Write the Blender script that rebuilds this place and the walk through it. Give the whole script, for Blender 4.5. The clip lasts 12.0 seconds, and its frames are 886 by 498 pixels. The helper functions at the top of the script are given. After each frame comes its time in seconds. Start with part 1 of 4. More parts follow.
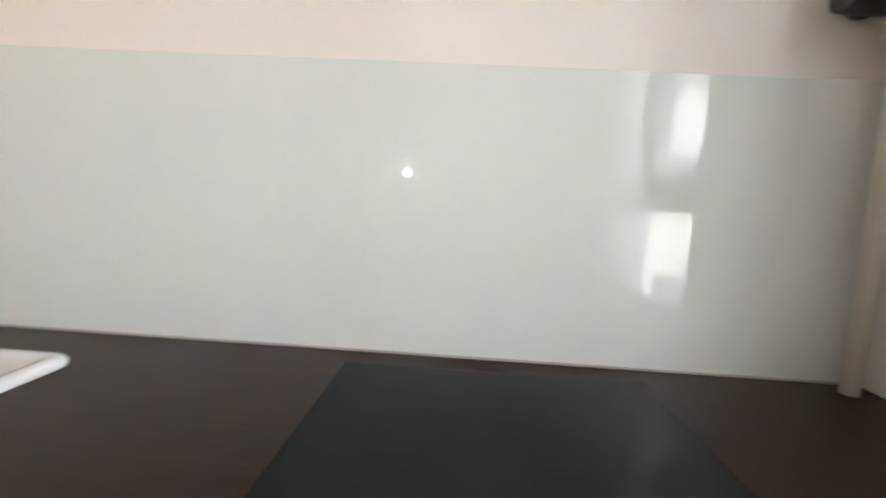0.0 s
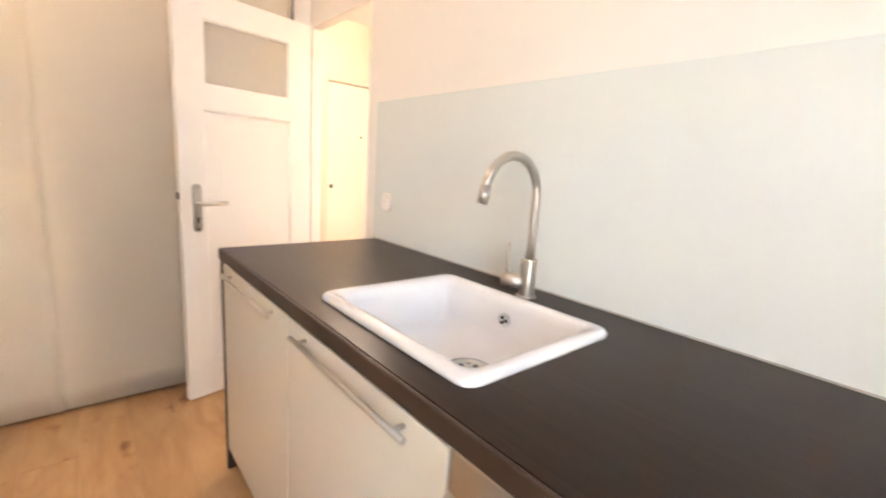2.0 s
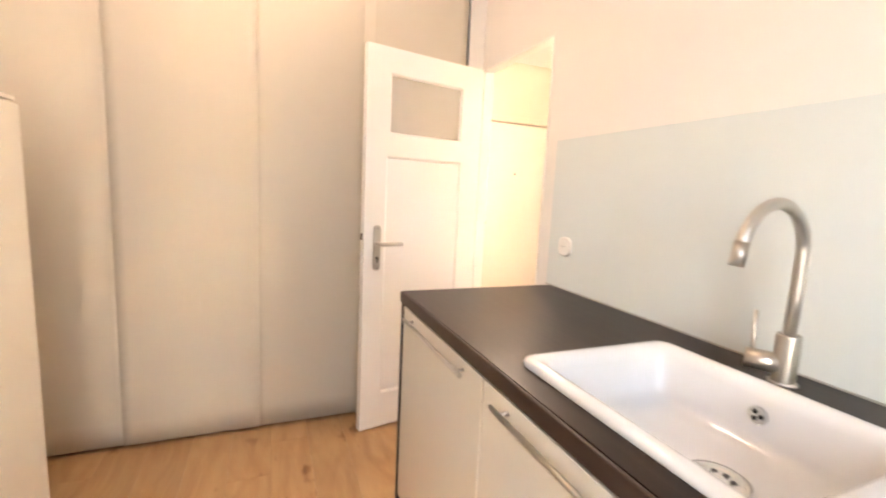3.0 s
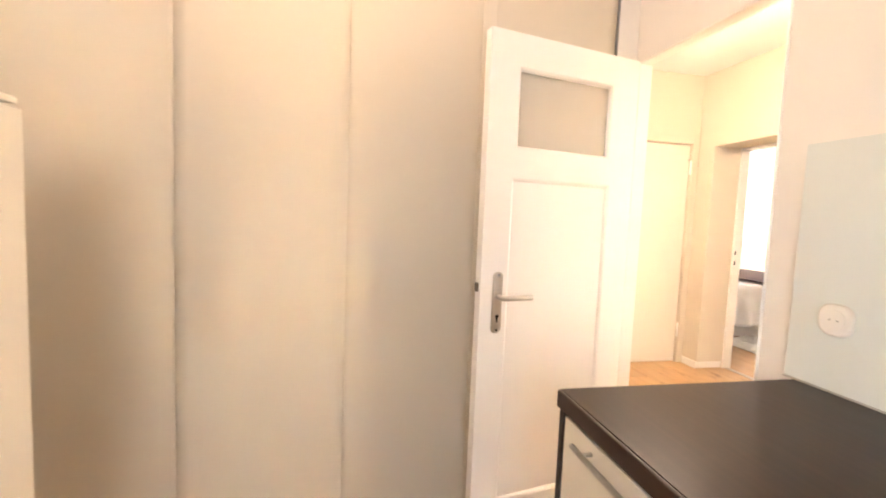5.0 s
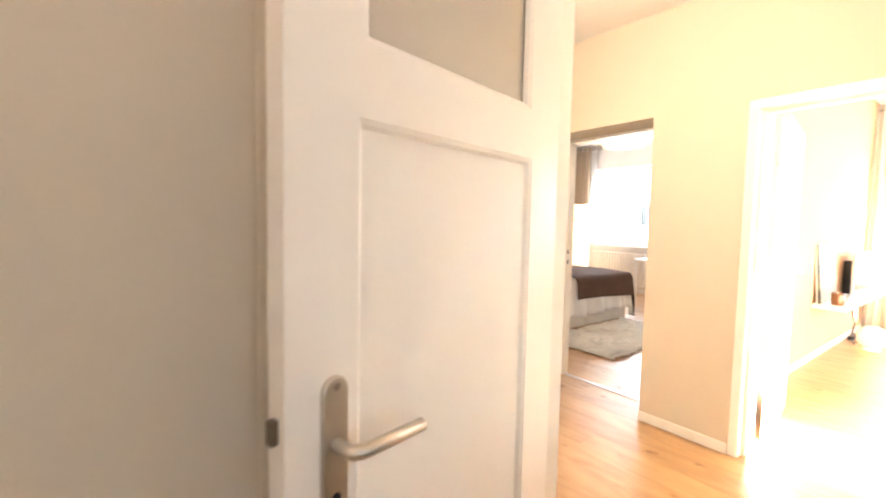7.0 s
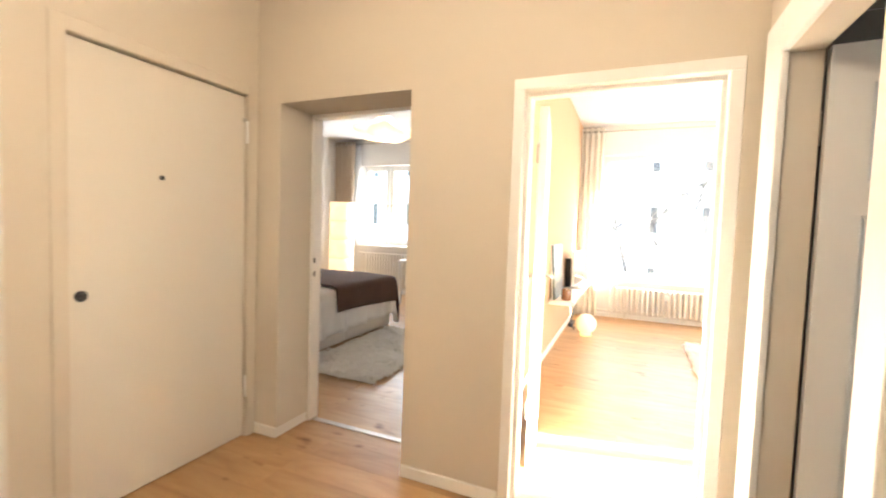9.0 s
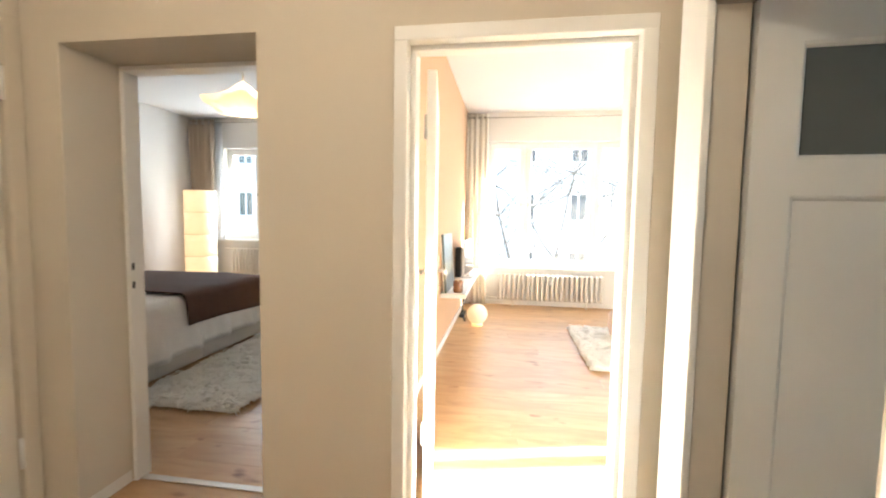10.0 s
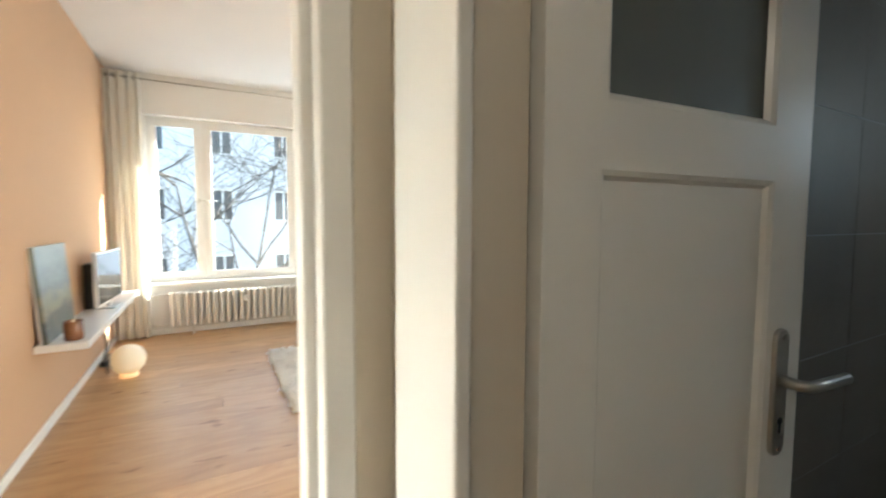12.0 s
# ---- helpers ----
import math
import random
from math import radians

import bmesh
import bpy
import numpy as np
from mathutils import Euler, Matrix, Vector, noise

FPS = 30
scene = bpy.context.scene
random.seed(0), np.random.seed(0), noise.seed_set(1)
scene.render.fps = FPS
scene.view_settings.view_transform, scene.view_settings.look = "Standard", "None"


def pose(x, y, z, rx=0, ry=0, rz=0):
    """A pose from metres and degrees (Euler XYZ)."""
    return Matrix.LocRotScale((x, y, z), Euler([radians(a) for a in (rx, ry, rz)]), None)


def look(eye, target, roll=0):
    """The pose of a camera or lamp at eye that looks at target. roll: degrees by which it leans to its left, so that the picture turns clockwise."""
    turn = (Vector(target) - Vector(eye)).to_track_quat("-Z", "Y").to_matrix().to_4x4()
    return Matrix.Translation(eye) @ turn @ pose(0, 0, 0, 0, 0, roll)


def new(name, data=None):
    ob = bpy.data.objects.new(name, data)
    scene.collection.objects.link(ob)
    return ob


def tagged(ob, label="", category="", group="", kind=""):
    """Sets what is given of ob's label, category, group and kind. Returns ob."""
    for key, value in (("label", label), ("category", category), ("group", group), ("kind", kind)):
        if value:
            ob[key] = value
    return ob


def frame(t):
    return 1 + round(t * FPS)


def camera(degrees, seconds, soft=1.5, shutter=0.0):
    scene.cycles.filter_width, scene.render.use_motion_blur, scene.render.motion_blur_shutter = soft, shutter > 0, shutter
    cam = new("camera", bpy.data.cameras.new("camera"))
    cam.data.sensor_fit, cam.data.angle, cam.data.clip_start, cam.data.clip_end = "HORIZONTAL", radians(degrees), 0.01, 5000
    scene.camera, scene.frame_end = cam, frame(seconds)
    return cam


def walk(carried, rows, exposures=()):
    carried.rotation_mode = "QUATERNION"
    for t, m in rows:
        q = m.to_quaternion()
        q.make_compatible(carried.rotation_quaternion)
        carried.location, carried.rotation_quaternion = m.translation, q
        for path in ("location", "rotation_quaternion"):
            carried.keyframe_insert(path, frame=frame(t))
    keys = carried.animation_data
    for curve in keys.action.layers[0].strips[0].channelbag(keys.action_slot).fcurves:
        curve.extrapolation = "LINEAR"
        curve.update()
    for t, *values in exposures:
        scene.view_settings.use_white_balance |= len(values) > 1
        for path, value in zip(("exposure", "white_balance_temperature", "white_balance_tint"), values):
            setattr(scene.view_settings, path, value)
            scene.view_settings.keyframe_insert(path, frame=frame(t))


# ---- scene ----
cam = camera(91.8, 12.0, soft=1.9, shutter=0.4)
PATH = [
    (0, (0.626, 0.107, 1.245), (0.542, 2.094, 1.028), 3.1),
    (0.3, (0.598, 0.082, 1.28), (0.233, 2.02, 0.95), 3.1),
    (0.5, (0.569, 0.061, 1.273), (0.038, 1.96, 0.936), 3.3),
    (0.8, (0.526, 0.036, 1.256), (-0.25, 1.845, 0.903), 3.7),
    (1, (0.504, 0.035, 1.257), (-0.425, 1.768, 0.89), 3.3),
    (1.5, (0.443, 0.001, 1.252), (-0.769, 1.545, 0.87), 3.7),
    (2, (0.355, -0.042, 1.258), (-1.14, 1.233, 0.885), 3.8),
    (2.5, (0.264, -0.076, 1.275), (-1.433, 0.932, 0.95), 3.8),
    (3, (0.151, -0.126, 1.291), (-1.685, 0.623, 1.026), 2.8),
    (3.5, (0.044, -0.169, 1.31), (-1.883, 0.326, 1.101), 3.0),
    (3.7, (-0.01, -0.161, 1.3), (-1.965, 0.221, 1.128), 3.0),
    (5.3, (-0.641, -0.125, 1.306), (-2.593, 0.286, 1.165), 2.0),
    (5.5, (-0.751, -0.11, 1.309), (-2.687, 0.364, 1.148), 2.1),
    (6, (-1.031, -0.042, 1.321), (-2.938, 0.549, 1.205), 2.4),
    (6.5, (-1.278, 0.013, 1.325), (-3.02, 0.99, 1.229), 1.1),
    (7, (-1.496, 0.163, 1.317), (-3.09, 1.364, 1.188), 1.2),
    (7.5, (-1.633, 0.331, 1.328), (-3.073, 1.715, 1.214), 1.3),
    (9.3, (-1.939, 1.127, 1.334), (-2.569, 3.022, 1.227), 1.6),
    (9.5, (-1.966, 1.213, 1.337), (-2.482, 3.143, 1.227), 1.2),
    (10, (-1.997, 1.419, 1.336), (-2.296, 3.392, 1.192), 0.9),
    (10.5, (-1.985, 1.637, 1.343), (-2.153, 3.624, 1.19), -0.0),
    (11, (-1.922, 1.888, 1.341), (-1.772, 3.878, 1.199), 0.7),
    (11.5, (-1.856, 2.105, 1.338), (-1.258, 4.005, 1.167), 0.2),
    (12, (-1.729, 2.288, 1.34), (-0.771, 4.039, 1.205), 0.2),
]
EXPOSURES = [(0.0, 5.06, 6200, 13), (1.0, 5.36, 6400, 15), (2.0, 5.6, 6600, 16), (3.5, 5.72, 6750, 16), (5.5, 5.74, 6700, 15), (6.0, 5.56, 6650, 15), (6.5, 5.43, 6600, 14),
             (7.5, 5.05, 6550, 13), (9.5, 4.3, 6100, 7), (10.5, 3.74, 5750, 3), (11.0, 3.46, 5700, 2), (11.5, 3.38, 5700, 1), (12.0, 3.12, 5600, 1)]
walk(cam, [(t, look(eye, target, roll)) for t, eye, target, roll in PATH], EXPOSURES)

# ---- light ----
SUN_DIR = Vector((-1.0, -0.237, -0.31)).normalized()
world = bpy.data.worlds.new("sky")
scene.world = world
world.use_nodes = True
wn = world.node_tree.nodes
sky = wn.new("ShaderNodeTexSky")
sky.sky_type = "NISHITA"
sky.sun_disc = False
sky.sun_elevation = math.asin(-SUN_DIR.z)
sky.sun_rotation = math.atan2(-SUN_DIR.x, -SUN_DIR.y)
wn["Background"].inputs["Strength"].default_value = 0.1
world.node_tree.links.new(sky.outputs["Color"], wn["Background"].inputs["Color"])

sun_data = bpy.data.lights.new("sun", "SUN")
sun_data.energy, sun_data.angle, sun_data.color = 5.0, radians(0.6), (1.0, 0.93, 0.82)
sun = new("sun", sun_data)
sun.matrix_world = look((0, 0, 30), Vector((0, 0, 30)) + SUN_DIR)


def window_glow(name, at, towards, w, h, watts, col=(0.93, 0.96, 1.0)):
    """The sky's light that enters through one window opening."""
    d = bpy.data.lights.new(name, "AREA")
    d.shape, d.size, d.size_y, d.energy, d.color = "RECTANGLE", w, h, watts, col
    ob = new(name, d)
    ob.matrix_world = look(at, Vector(at) + Vector(towards))
    return ob


def bulb(name, at, watts, radius, col=(1.0, 0.71, 0.50)):
    d = bpy.data.lights.new(name, "POINT")
    d.energy, d.shadow_soft_size, d.color = watts, radius, col
    ob = new(name, d)
    ob.location = at
    return ob


window_glow("kitchen_window_light", (1.61, -0.2, 1.55), (-1, 0, -0.05), 1.0, 1.5, 0.45)
# Fill for the dark bathroom, through a window added for it.
window_glow("bath_fill_light", (1.6, 1.85, 1.85), (-1, 0, -0.2), 0.55, 0.55, 0.45, (0.86, 0.94, 1.0))
window_glow("living_window_light", (-0.8, 8.36, 1.55), (0, -1, -0.05), 3.2, 1.7, 3.1, (0.88, 0.93, 1.0))
window_glow("living_side_light", (1.66, 3.95, 1.3), (-1, 0, 0), 1.2, 2.2, 2.8, (0.86, 0.93, 1.0))
window_glow("bedroom_window_light", (-5.9, 8.36, 1.7), (0, -1, -0.05), 1.6, 1.4, 4.1)
bulb("kitchen_bulb", (-1.55, -0.25, 2.62), 0.5, 0.06)
# The hall's point light is an added warm fill; no lamp is known there.
bulb("hall_fill", (-2.5, 1.5, 2.3), 1.45, 0.06, (1.0, 0.8, 0.6))
bulb("bedroom_bulb", (-4.45, 5.15, 2.37), 0.55, 0.04)

# ---- materials ----


def material(name):
    m = bpy.data.materials.new(name)
    m.use_nodes = True
    nt = m.node_tree
    return m, nt, nt.nodes["Principled BSDF"]


def noise_node(nt, scale, detail=4.0, stretch=None, coords="Object", rough=0.55):
    tc = nt.nodes.new("ShaderNodeTexCoord")
    out = tc.outputs[coords]
    if stretch:
        mp = nt.nodes.new("ShaderNodeMapping")
        mp.inputs["Scale"].default_value = stretch
        nt.links.new(out, mp.inputs["Vector"])
        out = mp.outputs["Vector"]
    n = nt.nodes.new("ShaderNodeTexNoise")
    n.inputs["Scale"].default_value, n.inputs["Detail"].default_value = scale, detail
    n.inputs["Roughness"].default_value = rough
    nt.links.new(out, n.inputs["Vector"])
    return n


def ramp(nt, fac, stops):
    r = nt.nodes.new("ShaderNodeValToRGB")
    while len(r.color_ramp.elements) < len(stops):
        r.color_ramp.elements.new(0.5)
    for e, (p, c) in zip(r.color_ramp.elements, stops):
        e.position, e.color = p, (*c, 1)
    nt.links.new(fac, r.inputs["Fac"])
    return r


def bumped(nt, bsdf, height, strength, distance):
    b = nt.nodes.new("ShaderNodeBump")
    b.inputs["Strength"].default_value, b.inputs["Distance"].default_value = strength, distance
    nt.links.new(height, b.inputs["Height"])
    nt.links.new(b.outputs["Normal"], bsdf.inputs["Normal"])
    return b


def scaled(c, k):
    return tuple(min(1.0, v * k) for v in c)


def surface(name, col, rough=0.5, metal=0.0, vary=0.05, large=1.5, fine=60.0, bump=0.15, dist=0.002, coat=0.0, sheen=0.0, stretch=None):
    """A plain finish with blotches at one scale and grain at another."""
    m, nt, b = material(name)
    n1 = noise_node(nt, large, 3, stretch)
    n2 = noise_node(nt, fine, 3, stretch)
    mix = nt.nodes.new("ShaderNodeMath")
    mix.operation = "MULTIPLY_ADD"
    mix.inputs[1].default_value = 0.3
    nt.links.new(n2.outputs["Fac"], mix.inputs[0])
    nt.links.new(n1.outputs["Fac"], mix.inputs[2])
    r = ramp(nt, mix.outputs[0], [(0.1, scaled(col, 1 - 1.5 * vary)), (1.0, scaled(col, 1 + vary))])
    nt.links.new(r.outputs["Color"], b.inputs["Base Color"])
    mr = nt.nodes.new("ShaderNodeMapRange")
    mr.inputs["To Min"].default_value, mr.inputs["To Max"].default_value = max(0.0, rough - 0.06), min(1.0, rough + 0.06)
    nt.links.new(n1.outputs["Fac"], mr.inputs["Value"])
    nt.links.new(mr.outputs["Result"], b.inputs["Roughness"])
    b.inputs["Metallic"].default_value = metal
    b.inputs["Coat Weight"].default_value = coat
    b.inputs["Sheen Weight"].default_value = sheen
    if bump:
        bumped(nt, b, n2.outputs["Fac"], bump, dist)
    return m


def oak():
    m, nt, b = material("oak_plank")
    info = nt.nodes.new("ShaderNodeObjectInfo")
    tc = nt.nodes.new("ShaderNodeTexCoord")
    off = nt.nodes.new("ShaderNodeVectorMath")
    off.operation = "MULTIPLY_ADD"
    comb = nt.nodes.new("ShaderNodeCombineXYZ")
    for k in ("X", "Y", "Z"):
        nt.links.new(info.outputs["Random"], comb.inputs[k])
    off.inputs[1].default_value = (37.0, 11.0, 5.0)
    nt.links.new(comb.outputs["Vector"], off.inputs[0])
    nt.links.new(tc.outputs["Object"], off.inputs[2])

    def tex(scale, stretch, detail, distortion=0.0):
        mp = nt.nodes.new("ShaderNodeMapping")
        mp.inputs["Scale"].default_value = stretch
        nt.links.new(off.outputs["Vector"], mp.inputs["Vector"])
        n = nt.nodes.new("ShaderNodeTexNoise")
        n.inputs["Scale"].default_value, n.inputs["Detail"].default_value = scale, detail
        n.inputs["Distortion"].default_value = distortion
        nt.links.new(mp.outputs["Vector"], n.inputs["Vector"])
        return n

    big = tex(1.5, (0.9, 3.0, 1.0), 3, 2.6)
    grain = tex(14.0, (0.9, 14.0, 1.0), 5, 0.6)
    knots = tex(4.2, (1.2, 2.4, 1.0), 2)
    mpw = nt.nodes.new("ShaderNodeMapping")
    mpw.inputs["Scale"].default_value = (1.1, 2.4, 1.0)
    nt.links.new(off.outputs["Vector"], mpw.inputs["Vector"])
    rings = nt.nodes.new("ShaderNodeTexWave")
    rings.wave_type, rings.bands_direction = "BANDS", "Y"
    rings.inputs["Scale"].default_value, rings.inputs["Distortion"].default_value = 1.7, 16.0
    rings.inputs["Detail"].default_value, rings.inputs["Detail Scale"].default_value = 1.5, 0.55
    nt.links.new(mpw.outputs["Vector"], rings.inputs["Vector"])
    ri = ramp(nt, rings.outputs["Fac"], [(0.0, (0.955, 0.94, 0.92)), (0.6, (1.0, 1.0, 1.0))])
    base = ramp(nt, big.outputs["Fac"], [(0.25, (0.42, 0.245, 0.11)), (0.5, (0.50, 0.305, 0.145)), (0.8, (0.57, 0.365, 0.185))])
    gr = ramp(nt, grain.outputs["Fac"], [(0.3, (0.93, 0.91, 0.88)), (0.6, (1.0, 1.0, 1.0))])
    kn = ramp(nt, knots.outputs["Fac"], [(0.66, (1, 1, 1)), (0.74, (0.5, 0.38, 0.27)), (0.8, (0.22, 0.14, 0.09))])
    cur = base.outputs["Color"]
    for other in (gr.outputs["Color"], ri.outputs["Color"], kn.outputs["Color"]):
        mx = nt.nodes.new("ShaderNodeMix")
        mx.data_type, mx.blend_type = "RGBA", "MULTIPLY"
        mx.inputs["Factor"].default_value = 0.8
        nt.links.new(cur, mx.inputs["A"])
        nt.links.new(other, mx.inputs["B"])
        cur = mx.outputs["Result"]
    hsv = nt.nodes.new("ShaderNodeHueSaturation")
    mr = nt.nodes.new("ShaderNodeMapRange")
    mr.inputs["To Min"].default_value, mr.inputs["To Max"].default_value = 0.9, 1.1
    nt.links.new(info.outputs["Random"], mr.inputs["Value"])
    nt.links.new(mr.outputs["Result"], hsv.inputs["Value"])
    nt.links.new(cur, hsv.inputs["Color"])
    nt.links.new(hsv.outputs["Color"], b.inputs["Base Color"])
    rr = nt.nodes.new("ShaderNodeMapRange")
    rr.inputs["To Min"].default_value, rr.inputs["To Max"].default_value = 0.28, 0.42
    nt.links.new(grain.outputs["Fac"], rr.inputs["Value"])
    nt.links.new(rr.outputs["Result"], b.inputs["Roughness"])
    bumped(nt, b, grain.outputs["Fac"], 0.12, 0.001)
    return m


def dark_wood():
    m, nt, b = material("dark_worktop")
    n1 = noise_node(nt, 9.0, 6, (0.35, 9.0, 9.0))
    n2 = noise_node(nt, 2.0, 3, (0.6, 1.5, 1.0))
    r = ramp(nt, n1.outputs["Fac"], [(0.3, (0.019, 0.0102, 0.0063)), (0.55, (0.025, 0.0135, 0.0083)), (0.75, (0.032, 0.0175, 0.0108))])
    nt.links.new(r.outputs["Color"], b.inputs["Base Color"])
    mr = nt.nodes.new("ShaderNodeMapRange")
    mr.inputs["To Min"].default_value, mr.inputs["To Max"].default_value = 0.26, 0.38
    nt.links.new(n2.outputs["Fac"], mr.inputs["Value"])
    nt.links.new(mr.outputs["Result"], b.inputs["Roughness"])
    b.inputs["Specular IOR Level"].default_value = 0.17
    bumped(nt, b, n1.outputs["Fac"], 0.05, 0.0005)
    return m


def glass(name, col=(1, 1, 1), rough=0.0):
    m, nt, b = material(name)
    b.inputs["Base Color"].default_value = (*col, 1)
    b.inputs["Transmission Weight"].default_value = 1.0
    b.inputs["Roughness"].default_value = rough
    b.inputs["IOR"].default_value = 1.45
    if rough > 0.1:
        n = noise_node(nt, 260.0, 2)
        bumped(nt, b, n.outputs["Fac"], 0.35, 0.001)
    return m


def clear_pane():
    m, nt, b = material("clear_pane")
    tr = nt.nodes.new("ShaderNodeBsdfTransparent")
    gl = nt.nodes.new("ShaderNodeBsdfGlossy")
    gl.inputs["Roughness"].default_value = 0.02
    mx = nt.nodes.new("ShaderNodeMixShader")
    mx.inputs["Fac"].default_value = 0.05
    nt.links.new(tr.outputs["BSDF"], mx.inputs[1])
    nt.links.new(gl.outputs["BSDF"], mx.inputs[2])
    nt.links.new(mx.outputs["Shader"], nt.nodes["Material Output"].inputs["Surface"])
    return m


def glowing(name, col, power, base=(0.9, 0.85, 0.75)):
    m, nt, b = material(name)
    n = noise_node(nt, 7.0, 3)
    r = ramp(nt, n.outputs["Fac"], [(0.2, scaled(col, 0.8)), (0.8, col)])
    nt.links.new(r.outputs["Color"], b.inputs["Emission Color"])
    b.inputs["Emission Strength"].default_value = power
    b.inputs["Base Color"].default_value = (*base, 1)
    b.inputs["Roughness"].default_value = 0.8
    return m


def painting():
    """An abstract seascape in grey-blue, green and ochre."""
    m, nt, b = material("painting")
    tc = nt.nodes.new("ShaderNodeTexCoord")
    n = noise_node(nt, 4.0, 6, (1, 1, 2.4))
    sep = nt.nodes.new("ShaderNodeSeparateXYZ")
    nt.links.new(tc.outputs["Object"], sep.inputs["Vector"])
    ma = nt.nodes.new("ShaderNodeMath")
    ma.operation = "MULTIPLY_ADD"
    ma.inputs[1].default_value = 0.45
    nt.links.new(n.outputs["Fac"], ma.inputs[0])
    nt.links.new(sep.outputs["Z"], ma.inputs[2])
    r = ramp(nt, ma.outputs[0], [(0.15, (0.16, 0.16, 0.085)), (0.33, (0.05, 0.065, 0.06)), (0.42, (0.24, 0.23, 0.15)), (0.55, (0.10, 0.14, 0.14)), (0.75, (0.22, 0.27, 0.26)), (0.95, (0.28, 0.32, 0.28))])
    nt.links.new(r.outputs["Color"], b.inputs["Base Color"])
    b.inputs["Roughness"].default_value = 0.35
    bumped(nt, b, n.outputs["Fac"], 0.3, 0.003)
    return m


WALL = surface("white_wall_paint", (0.80, 0.775, 0.735), 0.85, vary=0.02, fine=140, bump=0.25, dist=0.0015)
HALLWALL = surface("cream_hall_paint", (0.67, 0.605, 0.50), 0.8, vary=0.03, fine=140, bump=0.25, dist=0.0015)
CREAM = surface("cream_door_paint", (0.74, 0.69, 0.60), 0.45, vary=0.02, fine=40, bump=0.06, dist=0.001)
PEACH = surface("apricot_wall_paint", (0.585, 0.385, 0.235), 0.85, vary=0.03, fine=140, bump=0.25, dist=0.0015)
CEIL = surface("ceiling_paint", (0.82, 0.81, 0.79), 0.9, vary=0.02, fine=120, bump=0.2, dist=0.0015)
GLOSSWHITE, _nt, _b = material("white_enamel")
_b.inputs["Base Color"].default_value, _b.inputs["Roughness"].default_value = (0.87, 0.855, 0.815, 1), 0.28
bumped(_nt, _b, noise_node(_nt, 28.0, 3).outputs["Fac"], 0.05, 0.001)
LACQUER = surface("cream_gloss_lacquer", (0.76, 0.72, 0.62), 0.09, vary=0.015, fine=25, bump=0.015, dist=0.0006, coat=0.3)
CARCASS = surface("dark_cabinet_side", (0.03, 0.022, 0.018), 0.5, vary=0.2)
OAK = oak()
SUB = surface("floor_joint", (0.16, 0.09, 0.04), 0.8, vary=0.2)
WORKTOP = dark_wood()
# Worktop brown made lighter: the light on its front edge is in the colour.
EDGE = surface("worktop_edge_lit", (0.036, 0.02, 0.0135), 0.45, vary=0.2, large=5, fine=50, bump=0.1, dist=0.0008, stretch=(0.3, 1, 6))
SPLASH = surface("back_painted_glass", (0.70, 0.745, 0.73), -0.05, vary=0.01, bump=0.0)
HOBGLASS = surface("black_hob_glass", (0.003, 0.004, 0.004), -0.05, vary=0.2, bump=0.0)
SPLASH.node_tree.nodes["Principled BSDF"].inputs["Specular IOR Level"].default_value = 0.42
HOBGLASS.node_tree.nodes["Principled BSDF"].inputs["Specular IOR Level"].default_value = 0.14
CERAMIC = surface("white_ceramic", (0.78, 0.785, 0.79), 0.12, vary=0.01, bump=0.02, coat=0.4)
STEEL = surface("brushed_steel", (0.55, 0.52, 0.47), 0.38, 1.0, vary=0.06, fine=90, bump=0.05, dist=0.0005, stretch=(1, 1, 14))
CHROME = surface("polished_chrome", (0.7, 0.7, 0.69), 0.1, 1.0, vary=0.02, bump=0)
DARKMETAL = surface("dark_metal", (0.05, 0.05, 0.052), 0.35, 0.6, vary=0.2)
BRONZE = surface("dull_bronze", (0.20, 0.165, 0.125), 0.4, 0.7, vary=0.15)
BLACK = surface("black_plastic", (0.012, 0.012, 0.013), 0.4, vary=0.2)
HOLE = surface("keyhole_black", (0.004, 0.004, 0.004), 0.8)
PANELCLOTH = surface("panel_curtain_cloth", (0.62, 0.565, 0.465), 0.9, vary=0.03, large=0.8, fine=300, bump=0.2, dist=0.0008)
HEM = surface("curtain_hem_cloth", (0.665, 0.61, 0.505), 0.9, vary=0.03, large=0.8, fine=300, bump=0.2, dist=0.0008)
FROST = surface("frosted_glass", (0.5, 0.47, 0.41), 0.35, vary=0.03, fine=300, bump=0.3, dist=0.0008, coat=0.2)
# Opaque pane: the dim bathroom behind is put into the darker colour.
FROST_DIM_BATH = surface("frosted_glass_dim_bath", (0.12, 0.13, 0.12), 0.35, vary=0.05, fine=300, bump=0.3, dist=0.0008, coat=0.2)
def see_light(m, share, col):
    """Lets part of the light through a cloth."""
    nt = m.node_tree
    t = nt.nodes.new("ShaderNodeBsdfTranslucent")
    t.inputs["Color"].default_value = (*col, 1)
    mx = nt.nodes.new("ShaderNodeMixShader")
    mx.inputs["Fac"].default_value = share
    nt.links.new(nt.nodes["Principled BSDF"].outputs["BSDF"], mx.inputs[1])
    nt.links.new(t.outputs["BSDF"], mx.inputs[2])
    nt.links.new(mx.outputs["Shader"], nt.nodes["Material Output"].inputs["Surface"])


